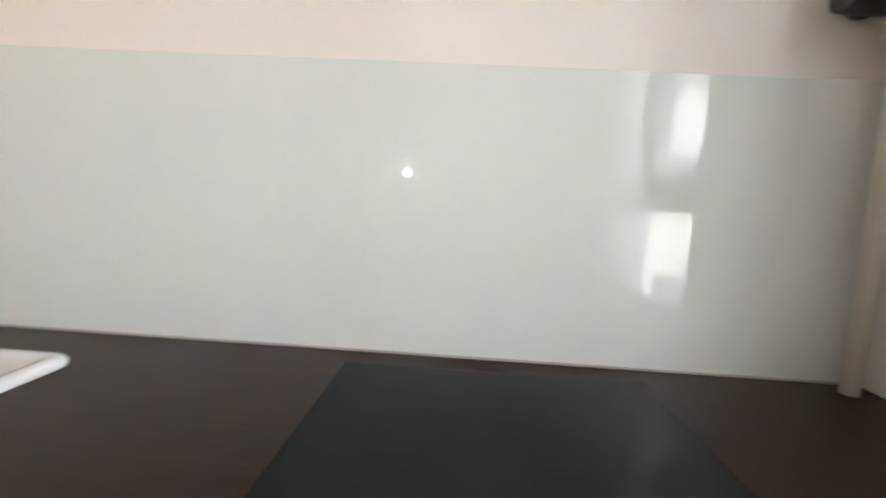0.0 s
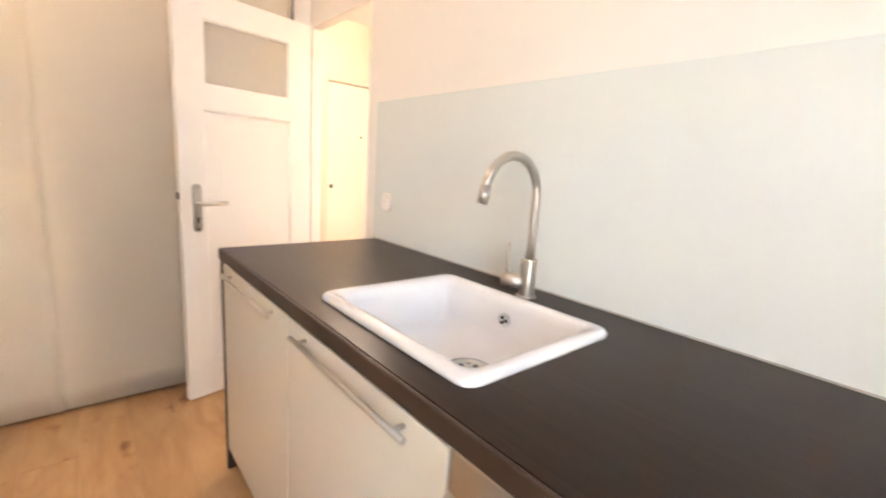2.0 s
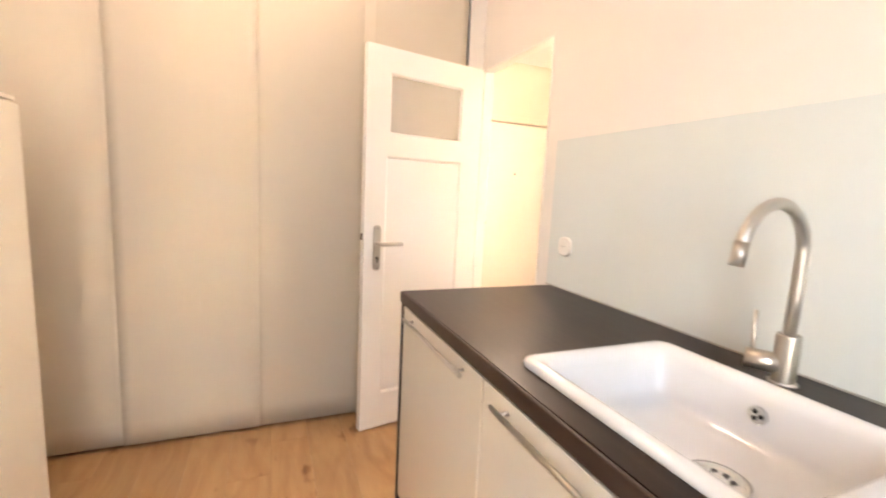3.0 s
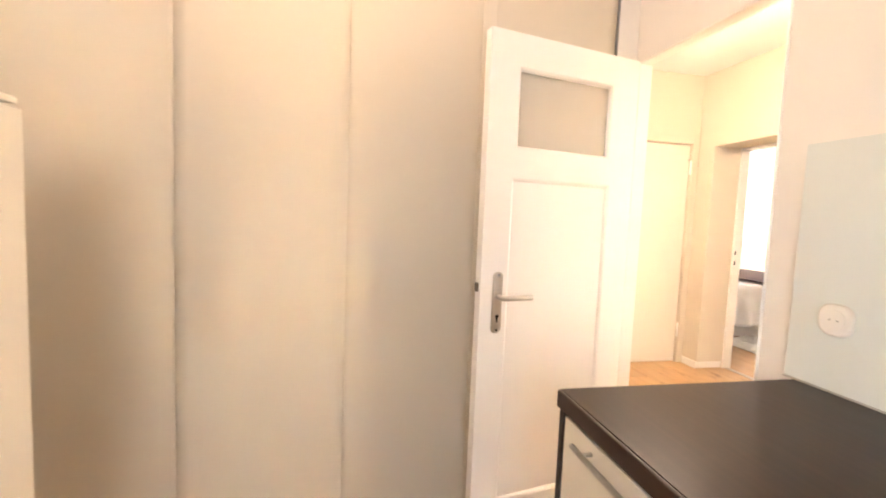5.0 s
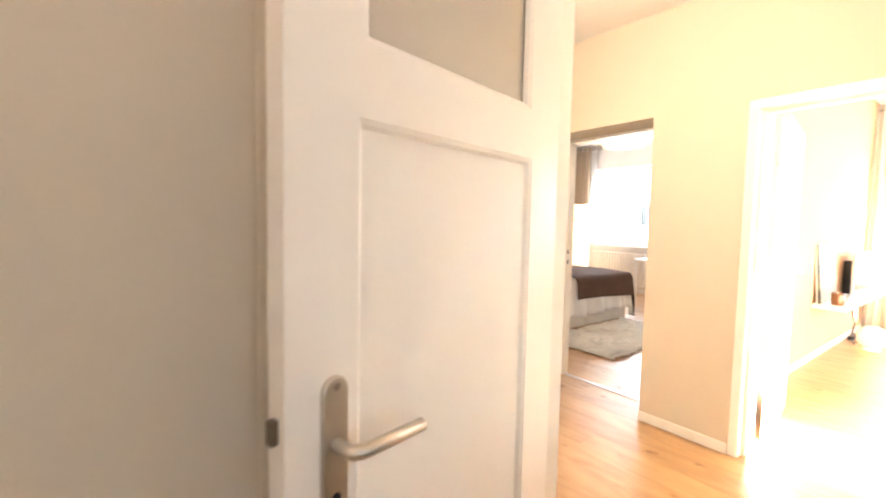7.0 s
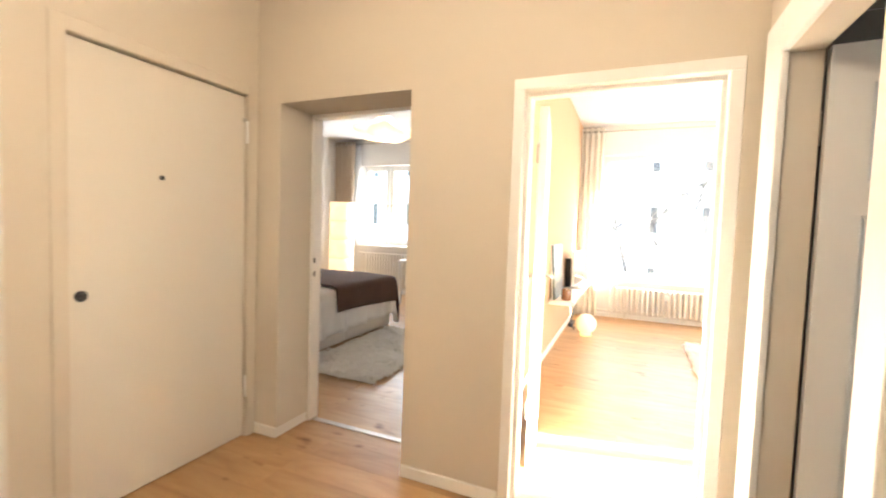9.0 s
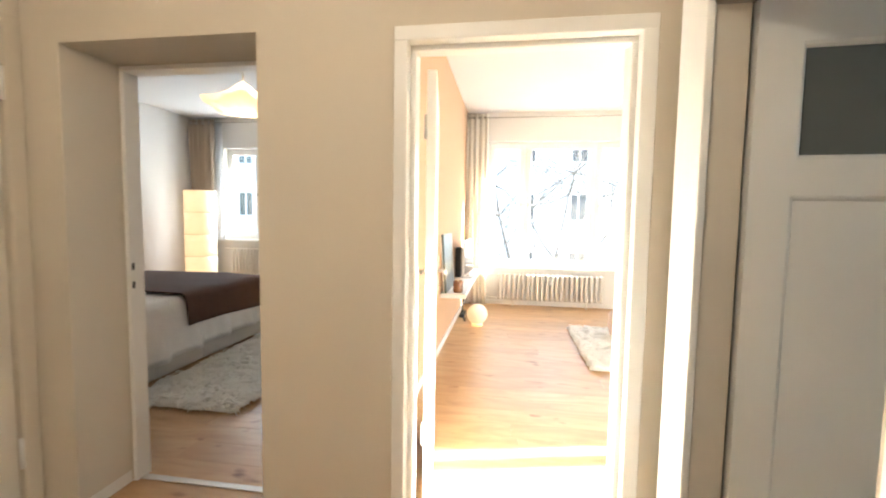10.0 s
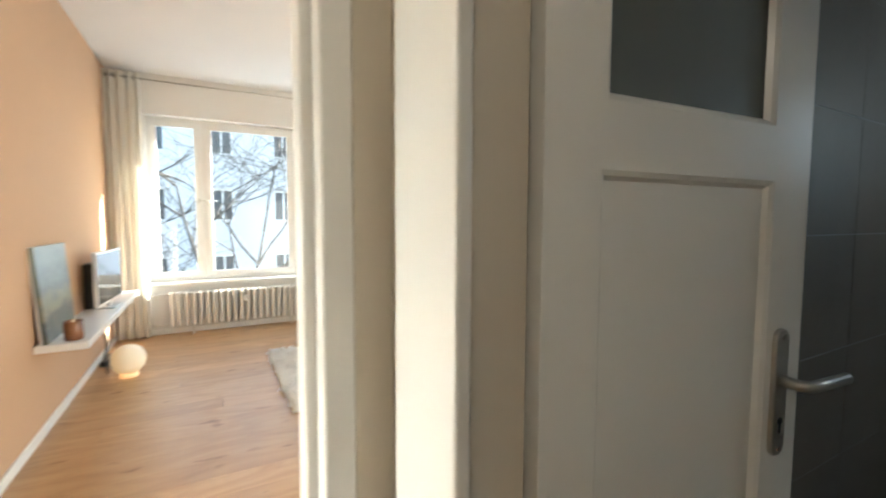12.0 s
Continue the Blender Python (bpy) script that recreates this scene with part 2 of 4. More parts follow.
PANE = clear_pane()
CURTAIN_TAUPE = surface("taupe_curtain_cloth", (0.42, 0.335, 0.245), 0.9, vary=0.06, fine=250, bump=0.25, sheen=0.2)
CURTAIN_CREAM = surface("cream_curtain_cloth", (0.91, 0.88, 0.81), 0.9, vary=0.04, fine=250, bump=0.25, sheen=0.2)
SHEER = surface("sheer_cloth", (0.8, 0.8, 0.8), 0.9, vary=0.02, fine=250, bump=0.2)
see_light(CURTAIN_CREAM, 0.35, (0.93, 0.87, 0.77))
see_light(SHEER, 0.5, (0.9, 0.9, 0.9))
RADPAINT = surface("radiator_enamel", (0.78, 0.75, 0.69), 0.3, vary=0.03, bump=0.05)
LINEN = surface("white_bed_linen", (0.84, 0.82, 0.79), 0.9, vary=0.04, large=4, fine=11, bump=0.6, dist=0.012, sheen=0.3)
THROW = surface("brown_wool_throw", (0.085, 0.045, 0.031), 0.95, vary=0.2, large=6, fine=260, bump=0.5, dist=0.003)
BEDBOX = surface("bed_base_white", (0.74, 0.71, 0.66), 0.6, vary=0.04)
SHAG = surface("cream_shag", (0.94, 0.92, 0.86), 0.95, vary=0.12, large=14, fine=60, bump=0.2, sheen=0.5)
see_light(SHAG, 0.3, (0.95, 0.92, 0.86))
PAPERLAMP = glowing("lit_paper", (1.0, 0.61, 0.27), 0.075)
PENDANT = surface("shade_cloth", (0.86, 0.78, 0.62), 0.85, vary=0.05, large=6, fine=200, bump=0.2)
see_light(PENDANT, 0.6, (0.95, 0.80, 0.55))
BALLBASE = glowing("lit_globe_foot", (1.0, 0.42, 0.06), 0.09)
BALL = glowing("lit_globe", (1.0, 0.58, 0.19), 0.032)
RIB = surface("paper_lamp_rib", (0.5, 0.38, 0.22), 0.7)
TILE = surface("anthracite_tile", (0.19, 0.165, 0.135), 0.55, vary=0.18, large=3, fine=40, bump=0.1)
GROUT = surface("grey_grout", (0.42, 0.40, 0.37), 0.9)
SHELF = surface("white_shelf", (0.80, 0.79, 0.77), 0.35, vary=0.02, bump=0.03)
AMBER = surface("amber_candle_glass", (0.22, 0.09, 0.035), 0.12, vary=0.2, coat=0.5)
BULB = glowing("lit_bulb", (1.0, 0.86, 0.66), 6.0)
WAX = glowing("lit_wax", (1.0, 0.55, 0.2), 0.1)
PAINTING = painting()
SCREEN = surface("screen_glass", (0.05, 0.055, 0.06), 0.08, vary=0.1, bump=0)
SILVER = surface("silver_plastic", (0.62, 0.62, 0.61), 0.3, 0.5, vary=0.05)
POUF = surface("blush_pouf_cloth", (0.62, 0.47, 0.37), 0.95, vary=0.08, fine=150, bump=0.4, sheen=0.3)
FACADE = surface("pale_render", (0.69, 0.685, 0.675), 0.9, vary=0.06, large=0.5, fine=12)
FACADE_GLASS = surface("far_window_glass", (0.07, 0.08, 0.09), 0.15, vary=0.5, large=0.4)
ROOF = surface("roof_tiles", (0.16, 0.09, 0.07), 0.8, vary=0.2)
BARK = surface("bark", (0.085, 0.075, 0.065), 0.95, vary=0.3, fine=30, bump=0.5, dist=0.02)
GROUND = surface("street_asphalt", (0.06, 0.06, 0.06), 0.9, vary=0.2, large=0.2)

# ---- building helpers ----


def bx(bm, x0, x1, y0, y1, z0, z1, bevel=0.0, seg=1):
    """Adds one box to bm, its edges rounded by bevel."""
    vs = [bm.verts.new((x, y, z)) for x in (x0, x1) for y in (y0, y1) for z in (z0, z1)]
    fs = [bm.faces.new([vs[i] for i in q]) for q in ((0, 1, 3, 2), (4, 6, 7, 5), (0, 4, 5, 1), (2, 3, 7, 6), (0, 2, 6, 4), (1, 5, 7, 3))]
    if bevel:
        es = list({e for f in fs for e in f.edges})
        bmesh.ops.bevel(bm, geom=es, offset=bevel, segments=seg, affect="EDGES", profile=0.5)
    return bm


def box(*args, **kw):
    return bx(bmesh.new(), *args, **kw)


def rod(bm, a, b, r, n=12, r2=None):
    """Adds a round bar from a to b to bm."""
    a, b = Vector(a), Vector(b)
    q = (b - a).to_track_quat("Z", "Y").to_matrix()
    rings = []
    for p, rad in ((a, r), (b, r if r2 is None else r2)):
        rings.append([bm.verts.new(p + q @ Vector((rad * math.cos(2 * math.pi * i / n), rad * math.sin(2 * math.pi * i / n), 0))) for i in range(n)])
    for i in range(n):
        f = bm.faces.new((rings[0][i], rings[0][(i + 1) % n], rings[1][(i + 1) % n], rings[1][i]))
        f.smooth = True
    bm.faces.new(list(reversed(rings[0])))
    bm.faces.new(rings[1])
    return bm


def tube(bm, points, r, n=12):
    """Adds a round bar along a line of points to bm."""
    pts = [Vector(p) for p in points]
    rings = []
    side = None
    for i, p in enumerate(pts):
        d = (pts[min(i + 1, len(pts) - 1)] - pts[max(i - 1, 0)]).normalized()
        side = (Vector((0, 0, 1)) if abs(d.z) < 0.9 else Vector((1, 0, 0))) if side is None else side
        side = (side - d * side.dot(d)).normalized()
        up = d.cross(side)
        rings.append([bm.verts.new(p + r * (math.cos(2 * math.pi * k / n) * side + math.sin(2 * math.pi * k / n) * up)) for k in range(n)])
    for a, b in zip(rings, rings[1:]):
        for k in range(n):
            bm.faces.new((a[k], a[(k + 1) % n], b[(k + 1) % n], b[k])).smooth = True
    bm.faces.new(list(reversed(rings[0])))
    bm.faces.new(rings[-1])
    return bm


def lathe(bm, profile, at=(0, 0, 0), n=32, wave=0.0, waves=0):
    """Adds a turned shape to bm: profile is a row of (radius, height)."""
    rings = []
    for r, z in profile:
        ring = []
        for i in range(n):
            a = 2 * math.pi * i / n
            rr = r * (1 + wave * math.cos(waves * a))
            ring.append(bm.verts.new((at[0] + rr * math.cos(a), at[1] + rr * math.sin(a), at[2] + z)))
        rings.append(ring)
    for a, b in zip(rings, rings[1:]):
        for i in range(n):
            bm.faces.new((a[i], a[(i + 1) % n], b[(i + 1) % n], b[i])).smooth = True
    bm.faces.new(list(reversed(rings[0])))
    bm.faces.new(rings[-1])
    return bm


def rrect(w, d, r, z, n=6):
    pts = []
    for cx, cy, a0 in ((w - r, d - r, 0), (-w + r, d - r, 90), (-w + r, -d + r, 180), (w - r, -d + r, 270)):
        for k in range(n + 1):
            a = radians(a0 + 90 * k / n)
            pts.append((cx + r * math.cos(a), cy + r * math.sin(a), z))
    return pts


def loft(bm, loops, close=True, smooth=True):
    rings = [[bm.verts.new(p) for p in lp] for lp in loops]
    n = len(rings[0])
    for a, b in zip(rings, rings[1:]):
        for i in range(n):
            bm.faces.new((a[i], a[(i + 1) % n], b[(i + 1) % n], b[i])).smooth = smooth
    if close:
        bm.faces.new(rings[-1])
    return rings


def mesh_of(bm, name, mat):
    bmesh.ops.recalc_face_normals(bm, faces=bm.faces)
    me = bpy.data.meshes.new(name)
    bm.to_mesh(me)
    bm.free()
    me.materials.append(mat)
    return me


def part(name, bm, mat, parent=None, label="", at=None):
    """Links bm as one mesh under a thing, or as a thing of its own."""
    ob = new(name, mesh_of(bm, name, mat))
    ob.parent = parent
    if at:
        ob.location = at
    return tagged(ob, label)


def thing(name, at, label, category, group="", turn=0.0):
    ob = new(name)
    ob.empty_display_size = 0.1
    ob.matrix_basis = pose(*at, 0, 0, turn)
    return tagged(ob, label, category, group)


def structure(name, bm, mat, label, category=""):
    return tagged(part(name, bm, mat), label, category, kind="structure")


def wall(name, axis, a0, a1, p0, p1, z0, z1, mat, label, holes=()):
    """A wall that runs along axis from a0 to a1, p0 to p1 thick, with holes (a, a, z, z) through it."""
    bm = bmesh.new()
    cuts = sorted({a0, a1, *[h[0] for h in holes], *[h[1] for h in holes]})
    for u, v in zip(cuts, cuts[1:]):
        spans, low = [], z0
        for h in sorted((h for h in holes if h[0] <= u and v <= h[1]), key=lambda h: h[2]):
            if h[2] > low:
                spans.append((low, h[2]))
            low = h[3]
        if low < z1:
            spans.append((low, z1))
        for s, e in spans:
            bx(bm, *((u, v, p0, p1) if axis == "x" else (p0, p1, u, v)), s, e)
    bmesh.ops.remove_doubles(bm, verts=bm.verts, dist=0.0002)
    return structure(name, bm, mat, label, "wall")


# ---- the rooms ----
KN, HS, HN, LN = 1.05, 1.105, 2.955, 3.30        # faces of the walls between kitchen, hall and front rooms
FACADE_Y = 8.17
KZ = -0.04                                        # the kitchen floor lies a little lower than the hall
KITCHEN_H, HALL_H, FRONT_H = 2.88, 2.68, 2.96
DOOR_K = (-2.215, -1.535)
DOOR_B = (-3.82, -2.951)
DOOR_L = (-2.419, -1.525)
DOOR_W = (2.07, 2.744)
EAST = 1.5

wall("wall_kitchen_north", "x", -4.0, EAST, KN, HS, -0.12, 3.0, WALL, "white painted kitchen wall with a doorway", [(*DOOR_K, -0.12, 2.005)])
wall("wall_kitchen_south", "x", -2.6, EAST, -1.55, -1.42, -0.12, 3.0, WALL, "white painted wall behind the tall cabinet")
wall("wall_kitchen_west", "y", -1.42, KN, -2.6, -2.48, -0.12, 3.0, WALL, "white painted wall behind the panel curtains")
wall("wall_east", "y", -1.55, FACADE_Y + 0.3, EAST, EAST + 0.3, -0.12, 3.1, WALL, "white painted outer wall with window openings",
     [(-0.80, 0.37, 0.75, 2.35), (1.55, 2.15, 1.55, 2.15), (3.30, 4.76, 0.04, 2.46)])
wall("wall_hall_north", "x", -7.6, EAST, HN, LN, 0, 3.1, HALLWALL, "thick cream painted wall with two doorways", [(*DOOR_B, 0, 2.02), (*DOOR_L, 0, 2.075)])
wall("wall_hall_west", "y", HS, HN, -4.15, -4.0, 0, 3.0, HALLWALL, "cream painted wall with the flat door", [(1.985, 2.885, 0, 2.06)])
wall("wall_bath", "y", HS, HN, -1.46, -1.35, 0, 3.0, HALLWALL, "cream painted wall with the bathroom doorway", [(DOOR_W[0], 2.80, 0, 1.95)])
wall("wall_living_west", "y", LN, FACADE_Y, -2.72, -2.66, 0, 3.1, PEACH, "apricot painted living room wall")
wall("wall_bedroom_east", "y", LN, FACADE_Y, -2.78, -2.72, 0, 3.1, WALL, "white painted bedroom wall")
wall("wall_bedroom_west", "y", LN, FACADE_Y, -7.52, -7.38, 0, 3.1, WALL, "white painted bedroom wall behind the floor lamp")
wall("wall_facade", "x", -7.6, EAST, FACADE_Y, FACADE_Y + 0.32, 0, 3.1, WALL, "white painted window wall",
     [(-2.33, 0.85, 0.60, 2.52), (-6.82, -5.05, 0.92, 2.46)])
for nm, (x0, x1, y0, y1, h) in {"kitchen": (-2.6, EAST, -1.5, HS - 0.01, KITCHEN_H), "hall": (-4.1, -1.36, KN + 0.06, HN + 0.02, HALL_H),
                               "living": (-2.7, EAST, LN - 0.02, FACADE_Y, FRONT_H), "bedroom": (-7.4, -2.74, LN - 0.02, FACADE_Y, FRONT_H), "bath": (-1.36, EAST, KN + 0.06, HN + 0.02, 2.5)}.items():
    structure("ceiling_" + nm, box(x0, x1, y0, y1, h, h + 0.06), CEIL, "flat white painted ceiling", "ceiling")
structure("roof_slab", box(-7.7, EAST + 0.4, -1.7, FACADE_Y + 0.4, 3.12, 3.3), CEIL, "plain slab that closes the rooms above", "slab")
structure("wall_stairwell", box(-4.6, -4.3, 1.0, 3.3, 0, 3.0), WALL, "plain wall behind the flat door", "wall")

# kerbless threshold, casings and skirting


def skirting(name, runs):
    for x0, x1, y0, y1 in runs:
        structure(name, box(x0, x1, y0, y1, 0.0, 0.065, bevel=0.004), GLOSSWHITE, "white painted wooden skirting board", "skirting")


skirting("baseboard", [(-2.951 + 0.002, DOOR_L[0] - 0.002, HN - 0.015, HN - 0.001), (-4.0 + 0.001, DOOR_B[0] - 0.012, HN - 0.015, HN - 0.001),
                       (DOOR_B[0] - 0.012, DOOR_B[0] + 0.0005, HN - 0.015, LN - 0.076),
                       (-2.659, -2.644, LN + 0.02, FACADE_Y - 0.02), (-2.64, EAST, FACADE_Y - 0.016, FACADE_Y - 0.001),
                       (-7.379, -7.364, LN, FACADE_Y - 0.02), (-7.36, -2.8, FACADE_Y - 0.016, FACADE_Y - 0.001),
                       (-4.0 + 0.001, -4.0 + 0.016, HS, 1.92)])


def jamb(name, axis, a0, a1, top, p0, p1, t=0.022, label="white enamelled door lining", mat=None):
    """The lining of an opening."""
    bm = bmesh.new()
    for u, v, z0, z1 in ((a0, a0 + t, 0, top - t), (a1 - t, a1, 0, top - t), (a0, a1, top - t, top)):
        bx(bm, *((u, v, p0, p1) if axis == "x" else (p0, p1, u, v)), z0, z1, bevel=0.003)
    return structure(name, bm, mat or GLOSSWHITE, label, "lining")


structure("lintel_living", box(DOOR_L[0] - 0.004, DOOR_L[1] + 0.004, HN - 0.001, HN + 0.1, 2.014, 2.08), HALLWALL, "cream painted plaster above the door frame", "lintel")
jamb("door_frame_living", "x", DOOR_L[0] + 0.002, DOOR_L[1] - 0.002, 2.013, HN - 0.006, HN + 0.05, t=0.05, label="white enamelled door frame")
jamb("door_rebate_living", "x", DOOR_L[0] + 0.003, DOOR_L[1] - 0.003, 2.012, HN + 0.05, HN + 0.112, t=0.068, label="white enamelled rebate of the door frame")
jamb("door_lining_living", "x", DOOR_L[0] + 0.002, DOOR_L[1] - 0.002, 2.073, HN + 0.112, LN + 0.012, t=0.02)
jamb("door_lining_bedroom", "x", DOOR_B[0] + 0.001, DOOR_B[1] - 0.001, 2.019, LN - 0.075, LN + 0.012)
# Hall cream instead of white: the recess's shade is put into the colour.
jamb("door_lining_bath", "y", DOOR_W[0] + 0.002, DOOR_W[1], 1.948, -1.47, -1.365, label="door lining coloured cream for the shade in the recess", mat=HALLWALL)
structure("door_post_bath", box(-1.458, -1.365, DOOR_W[1] + 0.0005, 2.7995, 0, 1.948), HALLWALL, "door post coloured cream for the shade in the recess", "door frame")
bm = bmesh.new()
for u, v, z0, z1 in ((DOOR_W[0] - 0.11, DOOR_W[0], 0, 2.06), (2.705, 2.889, 0, 2.06), (DOOR_W[0], 2.705, 1.925, 2.06)):
    bx(bm, -1.484, -1.461, u, v, z0, z1, bevel=0.005, seg=2)
structure("door_casing_bath", bm, GLOSSWHITE, "broad white enamelled casing of the bathroom door", "casing")
jamb("door_lining_kitchen", "x", DOOR_K[0] + 0.001, DOOR_K[1] - 0.001, 2.004, KN - 0.004, HS + 0.003, t=0.008)
bm = bmesh.new()
for u, v, z0, z1 in ((1.925, 1.985, 0, 2.12), (2.885, 2.945, 0, 2.12), (1.985, 2.885, 2.06, 2.12)):
    bx(bm, -3.999, -3.988, u, v, z0, z1, bevel=0.004)
structure("door_casing_front", bm, HALLWALL, "cream painted casing of the flat door", "casing")
tagged(structure("threshold_strip", box(DOOR_B[0] + 0.02, DOOR_B[1] - 0.02, 3.245, 3.285, 0.0005, 0.006, bevel=0.002), STEEL, "brushed metal threshold strip in the bedroom doorway", "threshold"))
for z in (1.06, 0.97):
    tagged(part("strike_plate", box(DOOR_B[0] + 0.0225, DOOR_B[0] + 0.026, 3.238, 3.252, z, z + 0.034, bevel=0.001), DARKMETAL), "small dark steel strike plate on the door lining", "strike plate")

# ---- doors ----


def lever(parent, x, z, y, side, towards):
    """A lock plate with lever on the face y; side is the way it stands off, towards the way the lever points."""
    s = side
    bm = bmesh.new()
    ring = [(px, pz) for px, pz, _ in rrect(0.021, 0.12, 0.0205, 0)]
    loft(bm, [[(x + px * k, y + s * dy, z - 0.024 + pz * (1 - (1 - k) * 0.18)) for px, pz in ring] for dy, k in ((-0.002, 1.0), (0.005, 1.0), (0.0075, 0.93), (0.008, 0.85))])
    plate = part("lock_plate", bm, STEEL, parent, "brushed nickel long lock plate")
    bm = bmesh.new()
    tube(bm, [(x, y + s * 0.006, z), (x, y + s * 0.036, z), (x + towards * 0.004, y + s * 0.044, z), (x + towards * 0.016, y + s * 0.05, z), (x + towards * 0.125, y + s * 0.052, z)], 0.0105, 14)
    part("lever", bm, STEEL, plate, "brushed nickel lever")
    bm = bmesh.new()
    rod(bm, (x, y + s * 0.0065, z - 0.077), (x, y + s * 0.0092, z - 0.077), 0.0075, 12)
    bx(bm, x - 0.0035, x + 0.0035, *sorted((y + s * 0.0065, y + s * 0.0092)), z - 0.1, z - 0.079)
    part("keyhole", bm, HOLE, plate)
    for zz in (z - 0.13, z + 0.082):
        bm = bmesh.new()
        rod(bm, (x, y + s * 0.0075, zz), (x, y + s * 0.0098, zz), 0.005, 10)
        part("screw", bm, CHROME, plate)


def panel_door(name, at, heading, w, h, g0, g1, gz0, gz1, p0, p1, pz1, frost, hx, hz, label, pz0=0.2, front=-1, back=-1, knuckle=0.004):
    """A panelled door leaf with a small frosted light; its hinge stands at at, the leaf runs along heading."""
    T = 0.042
    d = thing(name, at, label, "door", turn=heading)
    bm = bmesh.new()
    for x0, x1, z0, z1 in ((0, p0, 0, h), (p1, w, 0, h), (p0, p1, 0, pz0), (p0, p1, pz1, gz0), (p0, p1, gz1, h)):
        bx(bm, x0, x1, -T, 0, z0 + (0.008 if z0 == 0 else 0), z1)
    if g0 > p0:
        bx(bm, p0, g0, -T, 0, gz0, gz1)
        bx(bm, g1, p1, -T, 0, gz0, gz1)
    bmesh.ops.remove_doubles(bm, verts=bm.verts, dist=0.0001)
    part("leaf_frame", bm, GLOSSWHITE, d)
    bm = bmesh.new()
    bx(bm, p0 - 0.002, p1 + 0.002, -T + 0.012, -0.012, pz0 - 0.002, pz1 + 0.002)
    part("door_panel", bm, GLOSSWHITE, d)
    for nm, x0, x1, z0, z1, dep in (("panel_moulding", p0, p1, pz0, pz1, 0.0125), ("glazing_bead", g0, g1, gz0, gz1, 0.014)):
        bm = bmesh.new()
        b = 0.014
        for ya, yb in ((-0.0008, -dep), (-T + 0.0008, -T + dep)):
            loft(bm, [[(u, yy, v) for u, v in ((x0 + k, z0 + k), (x1 - k, z0 + k), (x1 - k, z1 - k), (x0 + k, z1 - k))] for yy, k in ((yb, 0.0), (ya, 0.0), ((ya * 0.7 + yb * 0.3), b * 0.55), (yb, b))], close=False, smooth=False)
        part(nm, bm, GLOSSWHITE, d)
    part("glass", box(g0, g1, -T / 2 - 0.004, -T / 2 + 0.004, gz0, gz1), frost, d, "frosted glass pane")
    lever(d, hx, hz, 0.0, 1, front)
    lever(d, hx, hz, -T, -1, back)
    part("latch_bolt", box(w - 0.001, w + 0.011, -T / 2 - 0.007, -T / 2 + 0.007, hz + 0.018, hz + 0.052, bevel=0.002), BRONZE, d, "dull bronze latch bolt")
    for z in (0.28, h - 0.3):
        bm = bmesh.new()
        rod(bm, (-0.006, knuckle, z), (-0.006, knuckle, z + 0.1), 0.008, 12)
        rod(bm, (-0.006, knuckle, z + 0.1), (-0.006, knuckle, z + 0.112), 0.006, 12, 0.002)
        part("hinge", bm, STEEL, d)
    return d


KW = 0.722
panel_door("kitchen_door", (-2.184, 1.030, KZ), math.degrees(math.atan2(0.330 - 1.030, -2.036 + 2.184)), KW, 2.035, 0.137, 0.596, 1.609, 1.914, 0.125, 0.608, 1.501, FROST,
           KW - 0.073, 1.045, "white enamelled panel door with a frosted light, standing open into the kitchen", knuckle=-0.046)
panel_door("bathroom_door", (-1.350, 2.752, 0), -3.8, 0.614, 1.932, 0.106, 0.498, 1.505, 1.812, 0.098, 0.503, 1.41, FROST_DIM_BATH,
           0.544, 1.047, "white enamelled bathroom door with a frosted light darkened for the dim room behind, standing open", back=1)
panel_door("living_room_door", (-2.366, 3.325, 0), 98.5, 0.76, 1.985, 0.14, 0.62, 1.577, 1.877, 0.128, 0.632, 1.467, FROST,
           0.69, 1.013, "white enamelled door folded back along the apricot wall")

fd = thing("flat_door", (-4.05, 2.435, 0), "smooth cream painted flat entrance door, shut", "door")
part("leaf", box(-0.02, 0.03, -0.444, 0.444, 0.006, 2.052, bevel=0.002), CREAM, fd)
for z in (0.25, 1.78):
    bm = bmesh.new()
    rod(bm, (0.046, 0.446, z), (0.046, 0.446, z + 0.13), 0.009, 12)
    part("hinge", bm, GLOSSWHITE, fd, "painted hinge barrel")
bm = bmesh.new()
bx(bm, 0.031, 0.043, 0.425, 0.46, 1.905, 1.925, bevel=0.002)
part("door_catch", bm, STEEL, fd, "small steel catch")
bm = bmesh.new()
rod(bm, (0.029, -0.05, 1.52), (0.036, -0.05, 1.52), 0.012, 16)
part("peephole", bm, DARKMETAL, fd)
bm = bmesh.new()
rod(bm, (0.029, -0.395, 0.98), (0.034, -0.395, 0.98), 0.024, 20)
rod(bm, (0.034, -0.395, 0.98), (0.048, -0.395, 0.98), 0.013, 16)
part("lock_cylinder", bm, DARKMETAL, fd, "dark metal lock cylinder")

# ---- windows ----


